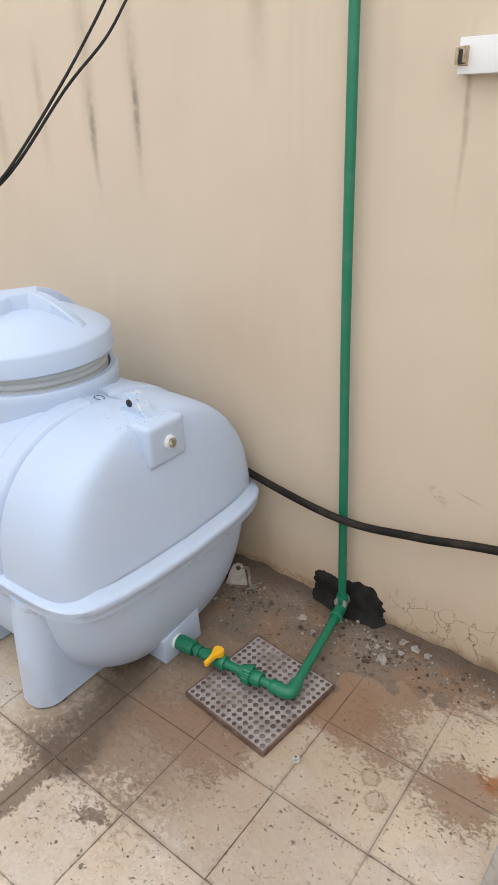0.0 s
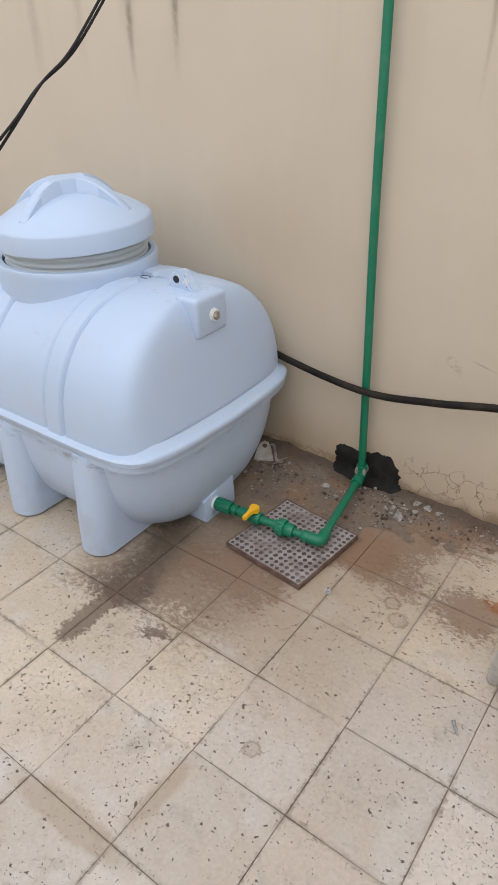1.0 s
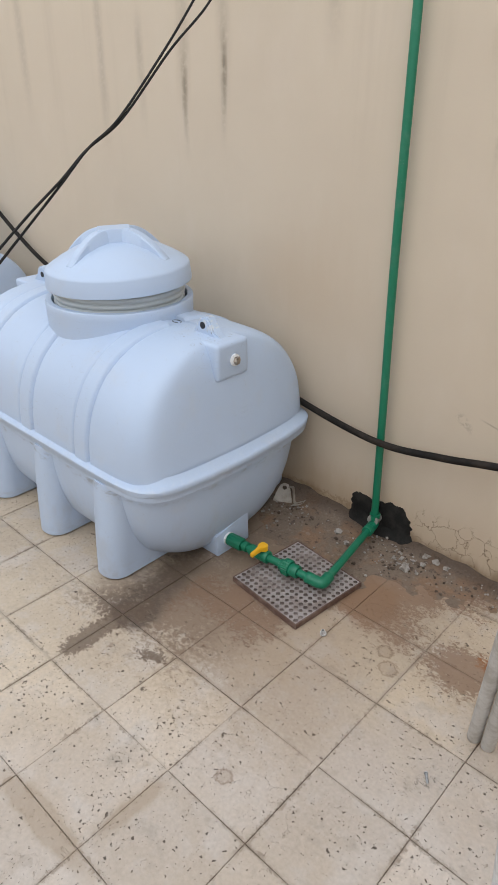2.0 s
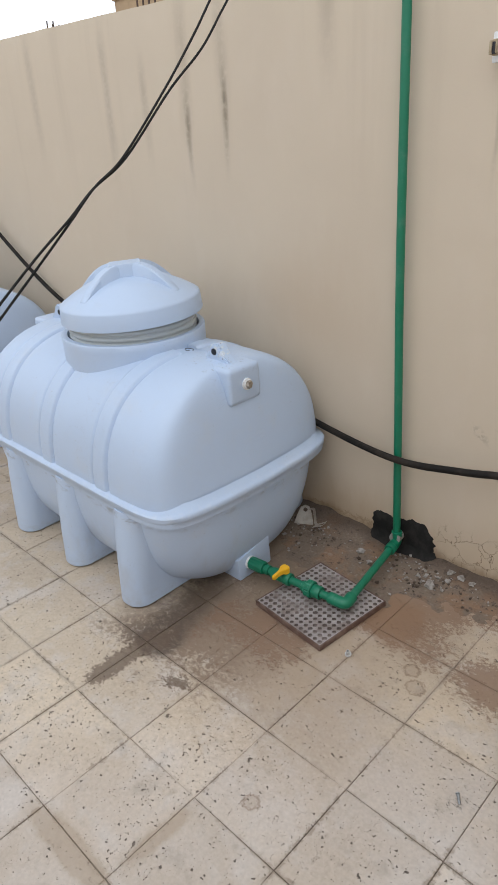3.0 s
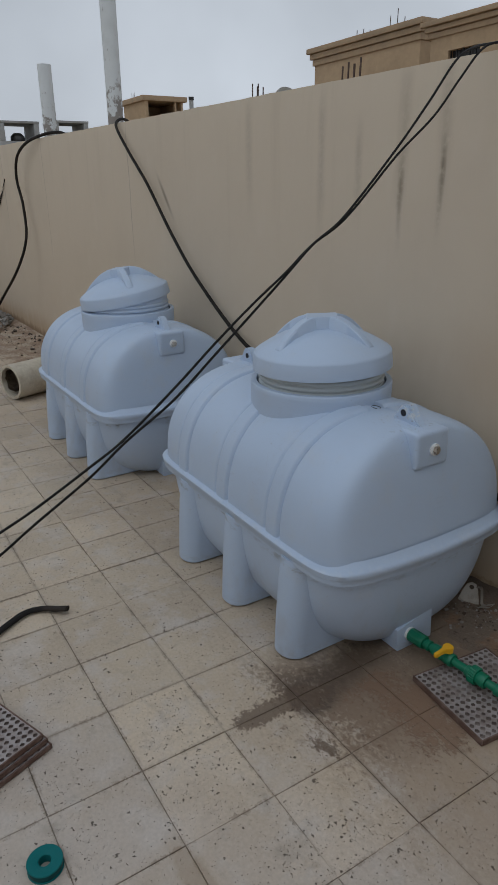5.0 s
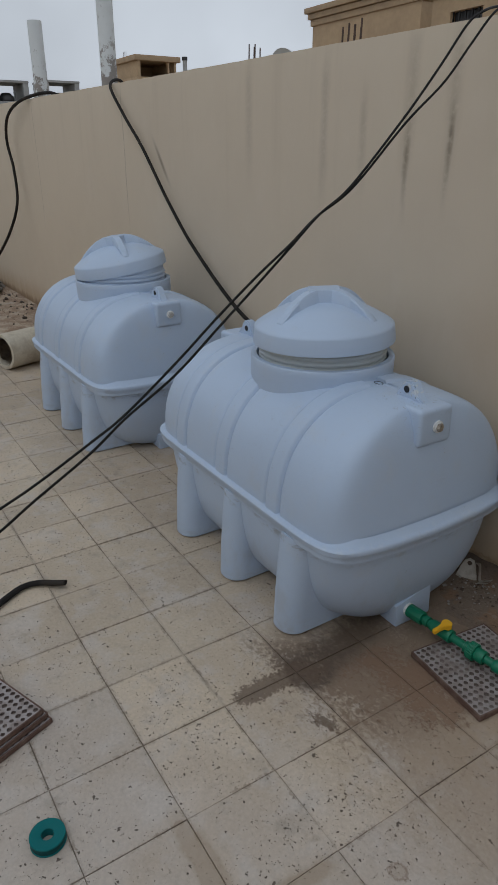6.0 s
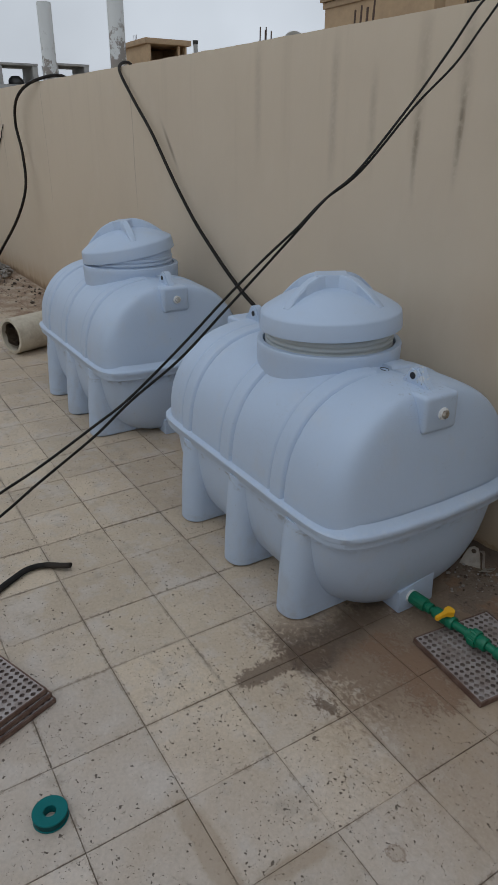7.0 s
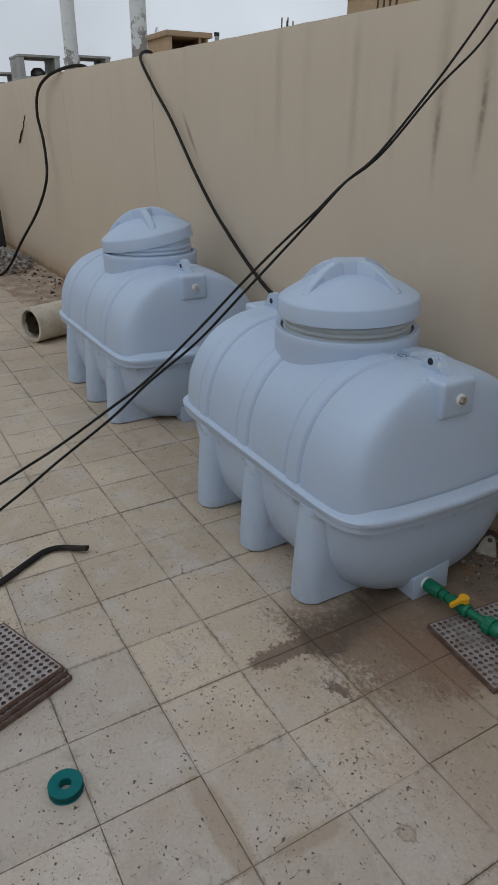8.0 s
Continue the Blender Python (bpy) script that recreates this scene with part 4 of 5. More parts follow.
line_thing("water_hose", "black rubber hose hanging over the wall and behind the tank", "hose",
           [(-4.40, 1.62, 2.05), (-4.36, 1.50, 2.235), (-4.22, 1.345, 2.19), (-3.95, 1.325, 1.98), (-3.63, 1.32, 1.746), (-3.25, 1.32, 1.40), (-2.87, 1.32, 1.112), (-2.29, 1.325, 0.79),
            (-1.75, 1.345, 0.66), (-1.2, 1.357, 0.615), (-0.7, 1.357, 0.585), (-0.33, 1.342, 0.498), (0.077, 1.304, 0.466), (0.36, 1.305, 0.500), (0.614, 1.31, 0.550), (1.2, 1.36, 0.62), (1.8, 1.375, 0.9), (2.0, 1.38, 2.0)],
           [0.0112] * 56 + [0.0112 + 0.0028 * k / 30 for k in range(31)] + [0.0140] * 84, RUBBER, 10, 14)
line_thing("water_hose", "black rubber hose arching down from the wall top to the floor", "hose",
           [(-6.05, 1.62, 2.1), (-6.1, 1.50, 2.265), (-6.5, 1.31, 2.23), (-6.95, 1.25, 2.10), (-7.15, 1.25, 1.86), (-7.05, 1.26, 1.55), (-6.95, 1.22, 1.2), (-7.05, 1.10, 0.85), (-7.4, 0.93, 0.45), (-7.6, 0.80, 0.16), (-7.75, 0.66, 0.022), (-8.0, 0.3, 0.02), (-8.1, -0.2, 0.02)],
           0.0155, RUBBER, 8, 12)
line_thing("cut_hose", "flat black hose end lying on the floor tiles", "hose",
           [(-1.246, -0.236, 0.026), (-1.280, -0.272, 0.018), (-1.323, -0.326, 0.014), (-1.332, -0.396, 0.014), (-1.290, -0.475, 0.014), (-1.199, -0.616, 0.014), (-1.10, -0.80, 0.014), (-1.05, -1.05, 0.014), (-1.15, -1.5, 0.014)],
           0.0165, RUBBER, 8, 12, 0.62)
WIRE = [(-8.12, 1.34, 1.86), (-8.15, 1.33, 1.81), (-8.22, 1.33, 1.77), (-8.26, 1.33, 1.72), (-8.42, 1.33, 1.66), (-8.55, 1.33, 1.57), (-8.60, 1.33, 1.54), (-8.52, 1.33, 1.56), (-8.40, 1.33, 1.64), (-8.30, 1.33, 1.70)]
line_thing("loose_wire", "short dark wire loop stuck on the wall", "wire",
           WIRE, 0.006, CABLE, 5, 6)

for x, y, turn, k in ((-0.559, -0.531, 201.4, 2), (-0.555, -0.519, 202.0, 1), (-0.545, -0.511, 200.9, 0)):
    c = grating_cover((x, y, 0.001 + 0.0202 * k), turn, "dusty grating cover in a stack of three on the tiles", "stacked grating covers", 0.0198)


# ---- cement patch, dirt and rubble at the foot of the wall ----
def cement_patch():
    bm = bmesh.new()
    n = 90
    rows = []
    for i in range(n + 1):
        x = -0.072 + 0.318 * i / n
        a, b = min(1.0, (x + 0.076) / 0.07), min(1.0, (0.252 - x) / 0.07)
        top = 0.03 + 0.135 * math.sqrt(a * (2 - a) * b * (2 - b)) + 0.010 * math.sin(x * 30 - 2.6)
        top += 0.010 * noise.noise(Vector((x * 32, 2, 0))) + 0.006 * noise.noise(Vector((x * 150, 7, 0)))
        lo = -0.02
        row = []
        for k in range(11):
            z = lo + (top - lo) * k / 10
            edge = min(i / 3, (n - i) / 3, 10 - k) / 2.5
            y = wall_y(x) + 0.006 - 0.016 * min(1.0, edge) - 0.075 * max(0.0, (0.040 - z) / 0.06) + 0.004 * noise.noise(Vector((x * 30, z * 30, 1)))
            row.append(bm.verts.new((x + 0.022 * noise.noise(Vector((z * 60, 0.2, 4))) * max(0.0, 1 - min(i, n - i) / 12), y, z)))
        rows.append(row)
    for a, b in zip(rows, rows[1:]):
        for k in range(10):
            bm.faces.new((a[k], b[k], b[k + 1], a[k + 1]))
    bmesh.ops.recalc_face_normals(bm, faces=bm.faces[:])
    return tagged(part("cement_patch", bm, CEMENT), "rough dark wet cement patch round the pipe foot", "cement patch")


cement_patch()


def dirt_sheet():
    bm = bmesh.new()
    nx, ny = 110, 34
    rows = []
    for i in range(nx + 1):
        x = -1.3 + 2.9 * i / nx
        row = []
        for j in range(ny + 1):
            y = 0.80 + (wall_y(x) + 0.01 - 0.80) * j / ny
            edge = 1.10 - 0.16 * math.exp(-((x - 0.02) / 0.22) ** 2) + 0.42 * max(0.0, x - 0.26) + 0.07 * noise.noise(Vector((x * 5, 0, 9)))
            h = 0.05 * (y - edge) + 0.006 * noise.noise(Vector((x * 14, y * 14, 0))) + 0.003 * noise.noise(Vector((x * 45, y * 45, 5)))
            h += (0.018 + 0.03 * max(0.0, min(1.0, -x * 4))) * max(0.0, (y - 1.29) / 0.1) * (0.7 + 0.6 * noise.noise(Vector((x * 11, 3, 8))))
            h *= 1 - 0.75 * max(0.0, 1 - abs(x - 0.10) / 0.20)
            row.append(bm.verts.new((x, y, max(-0.012, min(h, 0.06)))))
        rows.append(row)
    for a, b in zip(rows, rows[1:]):
        for k in range(ny):
            bm.faces.new((a[k], b[k], b[k + 1], a[k + 1]))
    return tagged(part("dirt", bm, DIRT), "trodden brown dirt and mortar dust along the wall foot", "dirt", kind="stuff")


dirt_sheet()


def scatter(name, label, category, count, spot, size, mat, kind="stuff", detail=1):
    bm = bmesh.new()
    for k in range(count):
        x, y, z = spot()
        r = random.uniform(*size) * (1.8 if random.random() < 0.12 else 1)
        b = rock(r, k * 1.7 + 0.3, detail, random.uniform(0.5, 0.9))
        turned(b, Matrix.Translation((x, y, z + r * 0.35)) @ pose(0, 0, 0, 0, 0, random.uniform(0, 360)))
        me = bpy.data.meshes.new("bit")
        b.to_mesh(me)
        b.free()
        bm.from_mesh(me)
        bpy.data.meshes.remove(me)
    return tagged(part(name, bm, mat, smooth=False), label, category, kind=kind)


def near_wall():
    x = random.choice((random.gauss(0.30, 0.10), random.gauss(-0.30, 0.10), random.uniform(-0.5, 0.75)))
    y = wall_y(x) - abs(random.gauss(0.01, 0.07 if x > 0.3 else 0.11))
    return x, max(y, 1.05), 0.006


scatter("gravel", "loose mortar crumbs and gravel at the wall foot", "gravel", 460, near_wall, (0.0025, 0.0080), STONE)
scatter("pebbles", "dark grit on the dirt by the pipe", "gravel", 460, near_wall, (0.0025, 0.0085), grime("dark_grit", (0.062, 0.043, 0.031), (0.17, 0.128, 0.095), 0.95))
for k, (x, y, r) in enumerate(((0.397, 1.335, 0.021), (0.317, 1.224, 0.022), (0.44, 1.33, 0.016), (0.36, 1.29, 0.013), (-0.02, 1.24, 0.018), (0.05, 1.20, 0.013), (0.345, 1.345, 0.018))):
    s = part("stone", rock(r, 11.3 + k, 3, 0.75), STONE, smooth=False)
    s.location, s.rotation_euler = (x, y, 0.010 + r * 0.35), (0, 0, k * 1.3)
    tagged(s, "pale broken lump of mortar on the dirt", "stone", "mortar lumps")


def crumpled_strip():
    """A bent plastic tab with a hole, and the folded strap that trails from it."""
    bm = bmesh.new()
    outer = [(-0.036, 0.0), (-0.026, 0.036), (-0.015, 0.062), (0.0, 0.071), (0.014, 0.066), (0.022, 0.046), (0.030, 0.016), (0.034, -0.004), (0.0, -0.002)]
    hole = [(0.001 + 0.0085 * math.cos(k * math.pi / 4), 0.052 + 0.0085 * math.sin(k * math.pi / 4)) for k in range(8)]
    edges = []
    for loop in (outer, hole):
        vs = [bm.verts.new((x, 0.020 * math.sin(z * 28) + 0.10 * x * x / 0.036, z)) for x, z in loop]
        edges += [bm.edges.new((vs[k], vs[(k + 1) % len(vs)])) for k in range(len(vs))]
    bmesh.ops.triangle_fill(bm, edges=edges, use_beauty=True)
    ribbon = smooth_path([(0.018, 0.004, 0.060), (0.034, -0.004, 0.062), (0.040, -0.010, 0.036), (0.046, -0.018, 0.008), (0.066, -0.022, 0.014), (0.080, -0.020, 0.019), (0.070, -0.034, 0.009), (0.040, -0.040, 0.004)], 4)
    wide = Vector((0.003, 0.008, 0.002))
    pair = [(bm.verts.new(p - wide), bm.verts.new(p + wide)) for p in ribbon]
    for (a, b), (c, d) in zip(pair, pair[1:]):
        bm.faces.new((a, b, d, c))
    bmesh.ops.solidify(bm, geom=bm.faces[:], thickness=0.0025)
    s = part("packing_strip", bm, grime("dirty_white_strip", (0.50, 0.46, 0.40), (0.30, 0.25, 0.20)))
    s.location, s.rotation_euler, s.scale = (-0.350, 1.255, 0.012), (radians(-18), 0, radians(30)), (1.3, 1.2, 1.2)
    return tagged(s, "crumpled dirty white packing strip on the dirt", "packing strip")


crumpled_strip()


# ---- small fixings dropped on the tiles ----
def dropped_screw():
    bm = tube([(-0.016, 0, 0.004), (0.011, 0, 0.004), (0.015, 0, 0.004)], [0.0028, 0.0032, 0.001], 10)
    for k in range(6):
        tube([(-0.013 + 0.0042 * k, 0, 0.004), (-0.0115 + 0.0042 * k, 0, 0.004)], 0.0042, 10, bm)
    tube([(-0.019, 0, 0.005), (-0.016, 0, 0.005)], 0.0062, 8, bm)
    s = part("screw", bm, grime("dull_zinc", (0.50, 0.52, 0.54), (0.25, 0.25, 0.25), 0.35, 0.8, size=90))
    s.location, s.rotation_euler = (0.848, 0.474, 0.002), (0, 0, radians(-52))
    return tagged(s, "short zinc screw dropped on the tiles", "screw")


def dropped_plug():
    bm = lathe([(0.0, 0.0), (0.0105, 0.0), (0.0115, 0.002), (0.0115, 0.006), (0.0075, 0.008), (0.0065, 0.024), (0.004, 0.026), (0.004, 0.012), (0.0, 0.012)], 20)
    s = part("wall_plug", bm, grime("chalky_grey_plastic", (0.52, 0.52, 0.51), (0.34, 0.32, 0.30), 0.6, size=50))
    s.location, s.rotation_euler = (0.296, 0.722, 0.002), (radians(18), 0, 0.4)
    return tagged(s, "pale grey plastic plug on the muddy tiles", "wall plug")


dropped_screw()
dropped_plug()


# ---- light fitting on the wall ----
def batten():
    lamp = thing("light_fitting", "white batten light fitting without tube on the wall", "light fitting", at=(0.325, wall_y(0.4), 1.845))
    part("body", box(0.0, 1.22, -0.042, 0.004, -0.040, 0.038, 0.004), WHITE, lamp)
    clip_bm = box(0.0, 0.008, -0.066, -0.040, -0.020, 0.016, 0.003)
    box(0.002, 0.026, -0.048, -0.040, -0.022, 0.020, 0.003, clip_bm)
    box(0.018, 0.023, -0.064, -0.046, -0.016, 0.018, 0.002, clip_bm)
    holder = part("lamp_holder", clip_bm, grime("aged_cream_plastic", (0.45, 0.37, 0.24), (0.25, 0.19, 0.12)), lamp, "aged cream lamp holder")
    part("contact", box(0.007, 0.017, -0.062, -0.047, -0.018, 0.012, 0.003), DARK, holder, "dark contact slot")
    return lamp


batten()


# ---- folded trestle ----
def trestle():
    t = thing("trestle", "chipped grey tubular metal trestle standing on the tiles", "trestle", at=(0.88, 0.69, 0))
    lean = Vector((0.10, -0.25, 1.0))
    for dx in (0.0, 0.043):
        part("leg", tube([Vector((dx, 0, 0)), Vector((dx, 0, 0)) + lean * 0.012, Vector((dx, 0, 0)) + lean * 0.95], [0.017, 0.0205, 0.0205], 18), TUBE, t)
    for dx in (0.75, 0.793):
        part("leg", tube([Vector((dx, 0, 0)), Vector((dx, 0, 0)) + lean * 0.95], 0.0205, 18), TUBE, t)
    part("top_bar", tube([lean * 0.95 + Vector((-0.05, 0, 0)), lean * 0.95 + Vector((0.85, 0, 0))], 0.022, 18), TUBE, t)
    for dx in (0.02, 0.77):
        part("back_leg", tube([lean * 0.94 + Vector((dx, 0, 0)), Vector((dx + 0.35, -0.75, 0.0))], 0.018, 14), TUBE, t)
    return t


trestle()


# ---- reel of tape ----
def reel():
    r = thing("tape_reel", "teal plastic reel of sealing tape lying on the tiles", "tape reel", at=(-0.147, -0.648, 0))
    prof = [(0.017, 0.0), (0.047, 0.0), (0.0485, 0.0015), (0.0485, 0.004), (0.0455, 0.005), (0.0455, 0.024), (0.0485, 0.025), (0.0485, 0.0275), (0.047, 0.029), (0.040, 0.0285), (0.019, 0.0285), (0.017, 0.027), (0.017, 0.0)]
    part("spool", lathe(prof, 64), TEAL, r)
    part("tape", lathe([(0.0462, 0.006), (0.0468, 0.007), (0.0468, 0.022), (0.0462, 0.023)], 64), TEAL_TAPE, r, "dark teal wound tape")
    return r


reel()


# ---- cream roll beyond the far tank ----
def sheet_roll():
    r = thing("sheet_roll", "cream rolled sheet with torn brown lining on the floor", "roll", at=(-4.62, 0.34, 0.155))
    r.rotation_euler = (0, 0, radians(20))
    prof = [(0.128, 0.0), (0.150, 0.0), (0.1535, 0.004), (0.1535, 0.95), (0.150, 0.955), (0.128, 0.955), (0.128, 0.0)]
    part("sleeve", turned(lathe(prof, 56), pose(0, 0, 0, -90, 0, 0)), CREAM, r)
    bm = bmesh.new()
    rows = []
    for i in range(50):
        a = i * 0.23
        rad = 0.124 - 0.0016 * i + 0.010 * noise.noise(Vector((a * 1.5, 0, 0)))
        dip = 0.015 + 0.05 * abs(noise.noise(Vector((a, 3, 0))))
        rows.append([(rad * math.cos(a), dip, rad * math.sin(a)), (rad * math.cos(a), 0.94, rad * math.sin(a))])
    vs = [[bm.verts.new(p) for p in row] for row in rows]
    for a, b in zip(vs, vs[1:]):
        bm.faces.new((a[0], a[1], b[1], b[0]))
    bmesh.ops.solidify(bm, geom=bm.faces[:], thickness=0.004)
    part("lining", bm, TORN, r, "torn brown paper lining")
    part("core", turned(lathe([(0.0, 0.11), (0.06, 0.10), (0.10, 0.13), (0.118, 0.16), (0.118, 0.2), (0.0, 0.2)], 32), pose(0, 0, 0, -90, 0, 0)), TORN, r)
    return r


sheet_roll()


# ---- far end of the yard ----
def heap_spot():
    a, d = random.uniform(0, 6.28), random.random() ** 0.6
    x, y = -8.75 + 0.95 * d * math.cos(a), 0.75 + 0.55 * d * math.sin(a)
    return x, min(y, 1.27), max(0.0, 0.16 * (1 - d)) + random.uniform(0, 0.05)


scatter("rubble_heap", "grey heap of stone chips at the wall foot", "rubble", 420, heap_spot, (0.02, 0.055), grime("grey_chips", (0.30, 0.285, 0.265), (0.17, 0.16, 0.15), size=10), detail=1)


def leaf_spot():
    x = random.uniform(-8.2, -4.6)
    return x, wall_y(x) - 0.05 - abs(random.gauss(0, 0.22)), 0.0


scatter("litter", "dark dry crumbs scattered along the wall foot", "litter", 110, leaf_spot, (0.008, 0.022), grime("dark_litter", (0.07, 0.055, 0.045), (0.12, 0.09, 0.07)), detail=1)


def iron_frame():
    f = thing("iron_frame", "black iron door frame leaning at the end wall", "iron frame", at=(-10.2, 0.75, 0))
    f.rotation_euler = (0, radians(-6), 0)
    for y0, y1 in ((-0.5, -0.42), (0.42, 0.52), (-0.04, 0.04)):
        part("upright", box(-0.02, 0.02, y0, y1, 0.0, 0.95, 0.004), IRON, f)
    for z in (0.0, 0.40, 0.89):
        part("crossbar", box(-0.018, 0.018, -0.42, 0.42, z, z + 0.06, 0.004), IRON, f)
    part("panel", box(-0.01, 0.004, -0.42, 0.42, 0.06, 0.5, 0.002), GLASSY, f)
    part("strip", box(-0.022, 0.026, 0.28, 0.34, 0.08, 0.72, 0.003), WHITE, f, "white inner strip")
    return f


iron_frame()


# ---- over the wall: pipes, frames and houses ----
def vent_pipe(x, y, r, top, lean, label):
    p = thing("vent_pipe", label, "vent pipe", "pipes behind the wall", (x, y, -0.06))
    part("shaft", tube([(0, 0, 0), (0.02 * top, 0, top - 0.01), (0.02 * top + lean, 0, top)], [r, r, r * 0.985], 28), POST, p)
    for z in (0.9, 2.25):
        part("band", tube([(0.02 * z, 0, z), (0.02 * z, 0, z + 0.05)], r + 0.006, 24), grime("rust_band", (0.14, 0.09, 0.06), (0.3, 0.27, 0.24)), p, "rusty clamp band")
    return p


vent_pipe(-5.30, 1.76, 0.072, 5.4, 0.0, "tall weathered white vent pipe behind the wall")
vent_pipe(-7.37, 1.76, 0.078, 3.12, 0.0, "short weathered white vent pipe behind the wall")

for x, y, w, top in ((-16.0, 3.66, 0.92, 3.25), (-16.2, 4.97, 0.86, 3.31), (-20.0, 3.70, 0.75, 3.16)):
    f = thing("concrete_portal", "grey concrete frame open to the sky behind the wall", "concrete frame", "frames behind the wall", (x, y, -0.06))
    part("base", box(-0.9, 0.0, -w / 2, w / 2, 0, top - 0.38, 0.01), CONCRETE, f)
    part("post", box(-0.9, 0.0, -w / 2, -w / 2 + 0.12, top - 0.38, top, 0.008), CONCRETE, f)
    part("post", box(-0.9, 0.0, w / 2 - 0.12, w / 2, top - 0.38, top, 0.008), CONCRETE, f)
    part("beam", box(-0.91, 0.01, -w / 2 - 0.01, w / 2 + 0.01, top, top + 0.05, 0.008), CONCRETE, f)
    d = thing("pump_drum", "small dark pump drum inside a concrete frame", "pump", "pumps behind the wall", (x - 0.35, y + 0.02, top - 0.44))
    part("drum", lathe([(0.15, 0), (0.17, 0.03), (0.16, 0.12), (0.09, 0.19), (0.0, 0.20)], 24), GLASSY, d)
    part("valve", tube([(0.0, 0.19, 0), (0.0, 0.19, 0.22)], 0.02, 10), CONCRETE, d)


def house(label, x0, x1, y0, y1, top, cornice, bars=(), window=None, slits=()):
    h = thing("house", label, "house", "neighbouring houses", ((x0 + x1) / 2, (y0 + y1) / 2, -0.06))
    off = Matrix.Translation((-(x0 + x1) / 2, -(y0 + y1) / 2, 0.06))
    if window:
        wx0, wx1, wz0, wz1 = window
        for a, b, c, d in ((x0, wx0, -0.06, top - 0.1), (wx1, x1, -0.06, top - 0.1), (wx0, wx1, -0.06, wz0), (wx0, wx1, wz1, top - 0.1)):
            part("wall", turned(box(a, b, y0, y1, c, d), off), HOUSE, h, smooth=False)
        win = part("window", turned(box(wx0, wx1, y0 + 0.12, y0 + 0.16, wz0, wz1), off), GLASSY, h, "dark recessed window")
        for k in range(6):
            u = wx0 + (wx1 - wx0) * k / 5
            part("grille_bar", turned(box(u - 0.012, u + 0.012, y0 + 0.06, y0 + 0.09, wz0, wz1), off), IRON, win)
    else:
        part("wall", turned(box(x0, x1, y0, y1, -0.06, top - 0.1, 0.02), off), HOUSE, h)
    for k, (out, z0, z1) in enumerate(((0.04, top - cornice, top - cornice * 0.66), (0.09, top - cornice * 0.64, top - cornice * 0.33), (0.15, top - cornice * 0.31, top))):
        part("cornice_band", turned(box(x0 - out, x1 + out, y0 - out, y1 + out, z0, z1, 0.015), off), TRIM, h)
    for x, y, lengths in bars:
        for i, n in enumerate(lengths):
            part("rebar", turned(tube([(x + 0.11 * i, y + 0.1 * (i % 2), top - 0.02), (x + 0.11 * i + 0.01, y + 0.1 * (i % 2), top + n)], 0.009, 6), off), REBAR, h, "rusty starter bar")
    return h


house("ochre rendered house with stepped cornice and starter bars", -13.08, -9.66, 10.0, 15.0, 4.74, 0.36, ((-12.3, 10.6, (0.3, 0.32, 0.22, 0.26, 0.2)), (-11.1, 10.5, (0.36, 0.28, 0.45, 0.3))))
house("ochre rendered house with stepped cornice and small barred window", -8.40, -3.0, 9.0, 14.0, 4.35, 0.26, ((-7.4, 9.6, (0.4, 0.45, 0.38, 0.42, 0.4)),), (-7.98, -7.3, 3.6, 3.86))
house("low ochre rendered link between two houses", -9.66, -8.40, 11.2, 14.5, 4.50, 0.2)
def far_house():
    h = thing("house", "distant ochre house with an open dark loggia", "house", "neighbouring houses", (-42, 19, -0.06))
    off = Matrix.Translation((42, -19, 0.06))
    part("wall", turned(box(-43.4, -40.0, 17.6, 20.2, -0.06, 5.9, 0.02), off), HOUSE, h)
    for x0, x1, y0, y1 in ((-43.4, -40.0, 17.6, 17.8), (-43.4, -43.2, 17.8, 20.2), (-43.2, -40.1, 20.05, 20.2), (-40.3, -40.05, 19.6, 19.72)):
        part("wall", turned(box(x0, x1, y0, y1, 5.9, 6.75, 0.01), off), HOUSE, h)
    part("roof_slab", turned(box(-43.6, -39.85, 17.4, 20.4, 6.74, 7.03, 0.03), off), TRIM, h)
    for k in range(3):
        part("rebar", turned(tube([(-42.4 + 0.2 * k, 17.8, 7.0), (-42.4 + 0.2 * k, 17.8, 7.4)], 0.014, 6), off), REBAR, h)
    return h


far_house()


def bar_bundle(x, y, z, lengths, step, label):
    b = thing("rebar_bundle", label, "rebar", "starter bars behind the wall", (x, y, -0.06))
    part("stub_column", box(-0.15, 0.15 + step * len(lengths), -0.15, 0.15, 0, z + 0.06, 0.01), CONCRETE, b)
    for i, n in enumerate(lengths):
        part("bar", tube([(step * i, 0.04 * (i % 2), z), (step * i + 0.012, 0.04 * (i % 2), z + 0.06 + n)], 0.011, 6), REBAR, b)
    return b


bar_bundle(-5.92, 5.0, 2.80, (0.27, 0.20, 0.30, 0.28, 0.27, 0.24, 0.32), 0.055, "rusty starter bars above a stub column behind the wall")
bar_bundle(-3.21, 5.0, 2.72, (0.22, 0.26, 0.20, 0.27, 0.25), 0.062, "rusty starter bars on a second stub column")
bar_bundle(-9.55, 6.0, 3.05, (0.32, 0.27, 0.30, 0.24), 0.09, "thin starter bars of a far column")


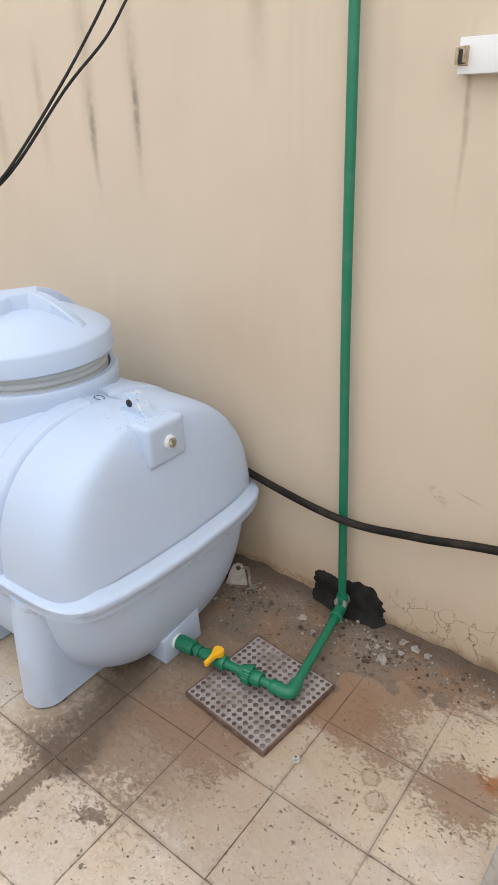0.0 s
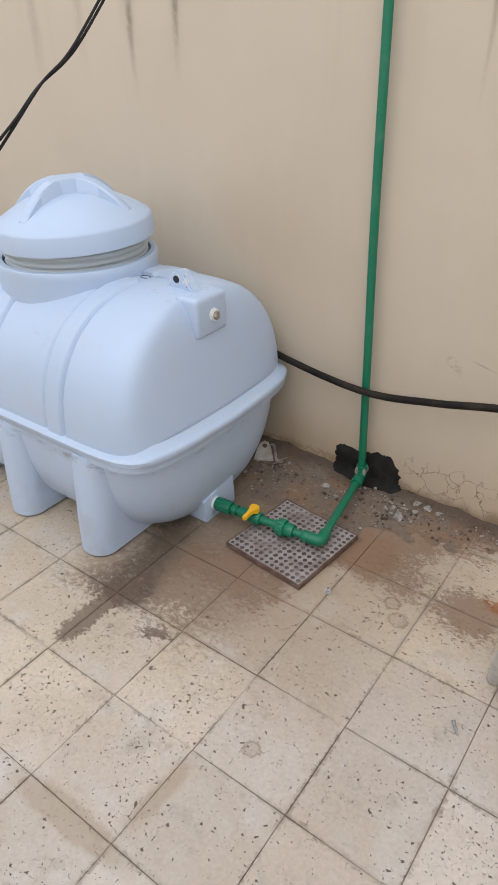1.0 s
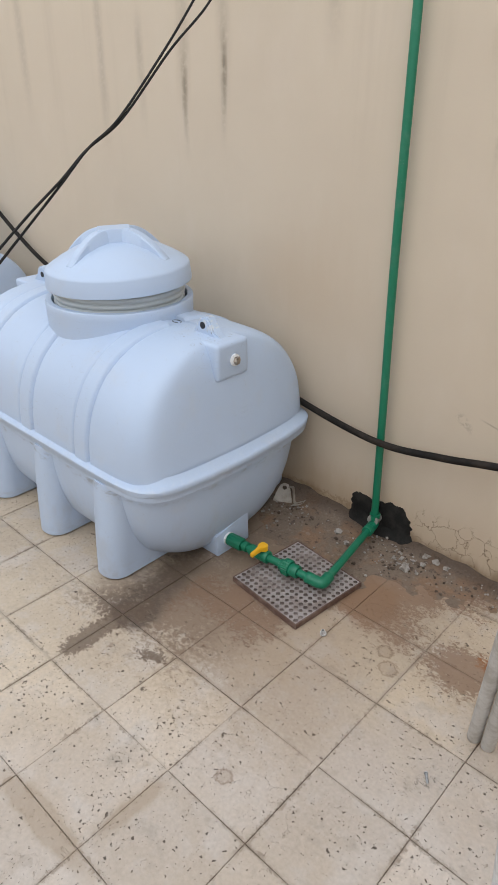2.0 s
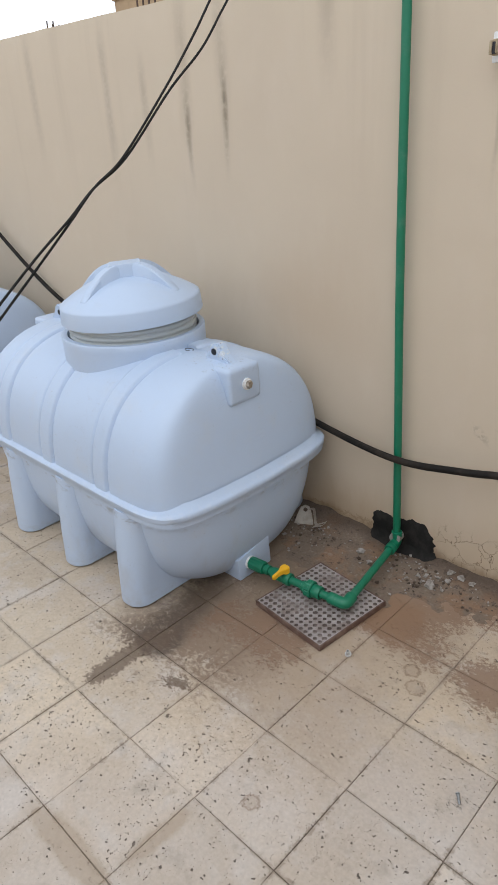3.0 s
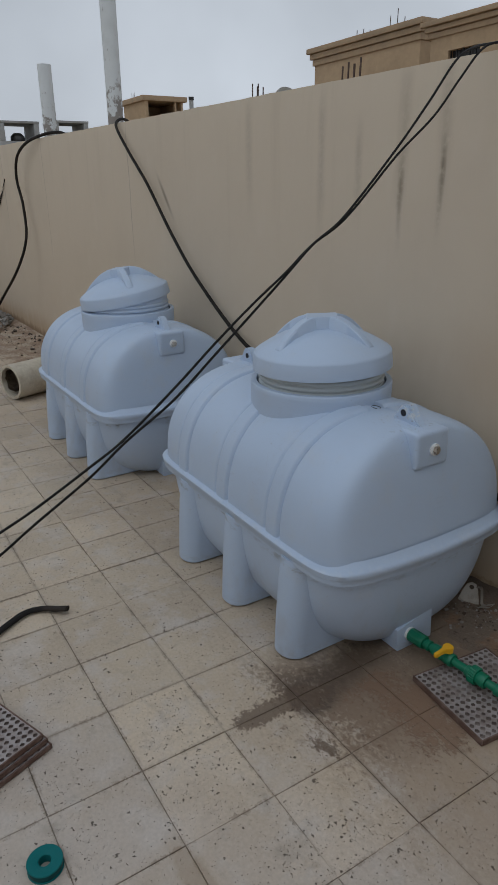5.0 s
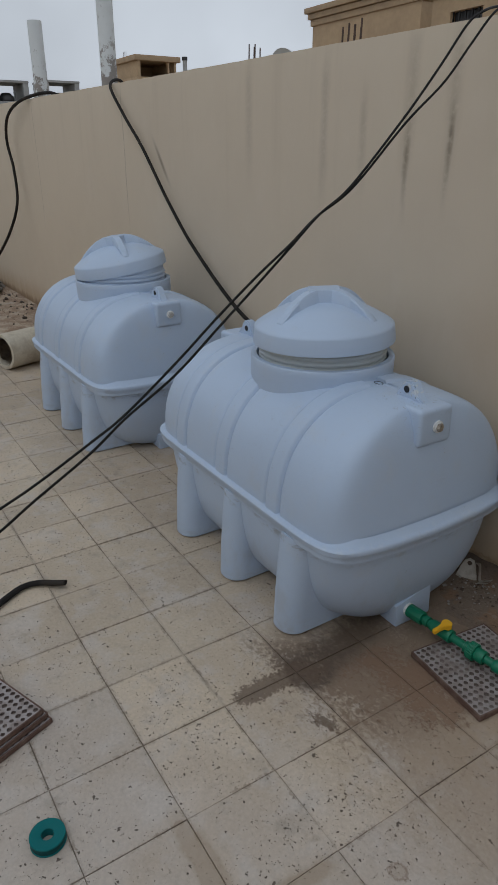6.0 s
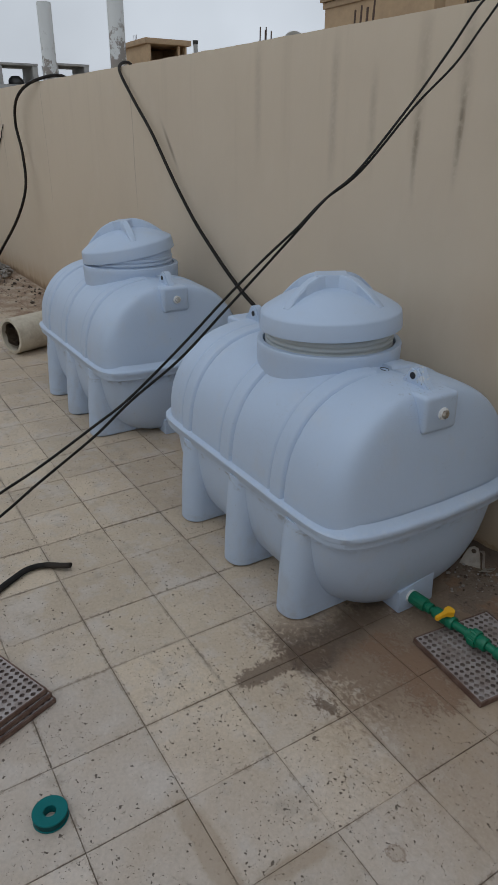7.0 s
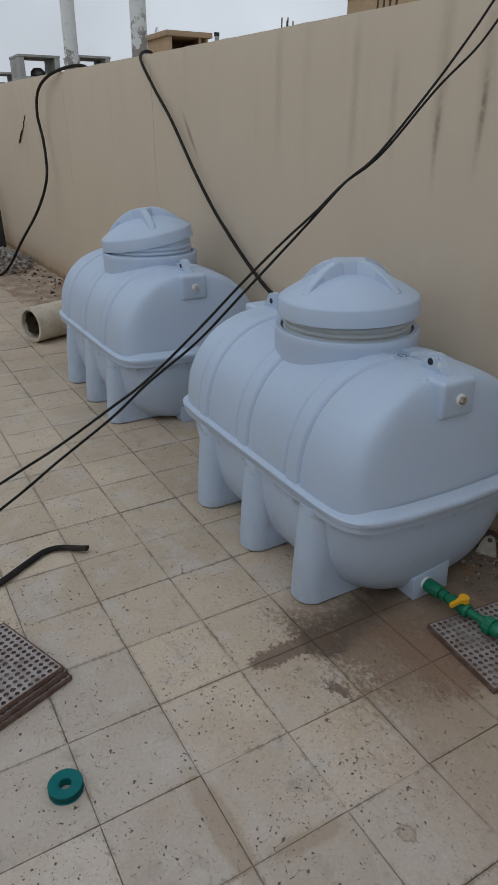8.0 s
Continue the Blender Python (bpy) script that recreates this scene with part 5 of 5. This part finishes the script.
def dish():
    d = thing("satellite_dish", "grey satellite dish behind the wall", "satellite dish", at=(-8.46, 6.0, -0.06))
    part("mast", tube([(0, 0.1, 0), (0, 0.1, 3.2)], 0.025, 10), CONCRETE, d)
    bowl = lathe([(0.0, 0.0), (0.08, 0.007), (0.16, 0.03), (0.23, 0.062), (0.235, 0.068), (0.16, 0.042), (0.08, 0.018), (0.0, 0.012)], 32)
    part("bowl", turned(bowl, pose(0, 0.0, 3.06, 115, 0, 25)), POST, d)
    return d


dish()
c = thing("chimney_pipe", "grey flue pipe with cap, far behind the wall", "flue pipe", at=(-36.0, 18.66, -0.06))
part("flue", tube([(0, 0, 0), (0, 0, 6.5)], 0.12, 16), CONCRETE, c)
part("cap", tube([(0, 0, 6.45), (0, 0, 6.62)], 0.15, 16), IRON, c, "dark flue cap")


# ---- floor tiles ----
STEP, GAP = 0.3, 0.0019


def tile_mesh(name, depth=STEP, seed=0):
    rnd = random.Random(seed)
    w, d, t, b = STEP - GAP, depth - GAP, 0.016, 0.0012
    bm = bmesh.new()
    low = [bm.verts.new(p) for p in ((0, 0, -t), (w, 0, -t), (w, d, -t), (0, d, -t))]
    mid = [bm.verts.new((x + rnd.uniform(-0.0006, 0.0006), y + rnd.uniform(-0.0006, 0.0006), -b)) for x, y in ((0, 0), (w, 0), (w, d), (0, d))]
    top = [bm.verts.new((x, y, rnd.uniform(-0.0004, 0.0004))) for x, y in ((b, b), (w - b, b), (w - b, d - b), (b, d - b))]
    for a, c in ((low, mid), (mid, top)):
        for k in range(4):
            bm.faces.new((a[k], a[(k + 1) % 4], c[(k + 1) % 4], c[k]))
    bm.faces.new(top)
    bm.faces.new(low[::-1])
    return bm


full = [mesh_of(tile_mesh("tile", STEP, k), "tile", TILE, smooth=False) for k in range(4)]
cut = [mesh_of(tile_mesh("tile", 0.178, 9 + k), "tile", TILE, smooth=False) for k in range(2)]
field = bmesh.new()
tile_rng = random.Random(5)
for i in range(-43, 15):
    for j in range(-17, 5):
        x, y = i * STEP + GAP / 2, j * STEP + GAP / 2
        near = -23 <= i <= 4 and -5 <= j <= 4
        lift = tile_rng.uniform(-0.0012, 0.0008)
        if near:
            t = new("tile", tile_rng.choice(cut if j == 4 else full))
            t.parent = floor
            t.location = (x, y, lift)
            t.rotation_euler = (tile_rng.gauss(0, 0.0012), tile_rng.gauss(0, 0.0012), tile_rng.gauss(0, 0.0028))
        else:
            w, d, b = STEP - GAP, (0.178 if j == 4 else STEP) - GAP, 0.002
            low = [field.verts.new((x + u, y + v, -0.016)) for u, v in ((0, 0), (w, 0), (w, d), (0, d))]
            top = [field.verts.new((x + u, y + v, lift)) for u, v in ((b, b), (w - b, b), (w - b, d - b), (b, d - b))]
            for k in range(4):
                field.faces.new((low[k], low[(k + 1) % 4], top[(k + 1) % 4], top[k]))
            field.faces.new(top)
ff = part("tile_field", field, TILE_FAR, floor, smooth=False)
tagged(ff, "more terrazzo tiles of the same floor", kind="stuff")
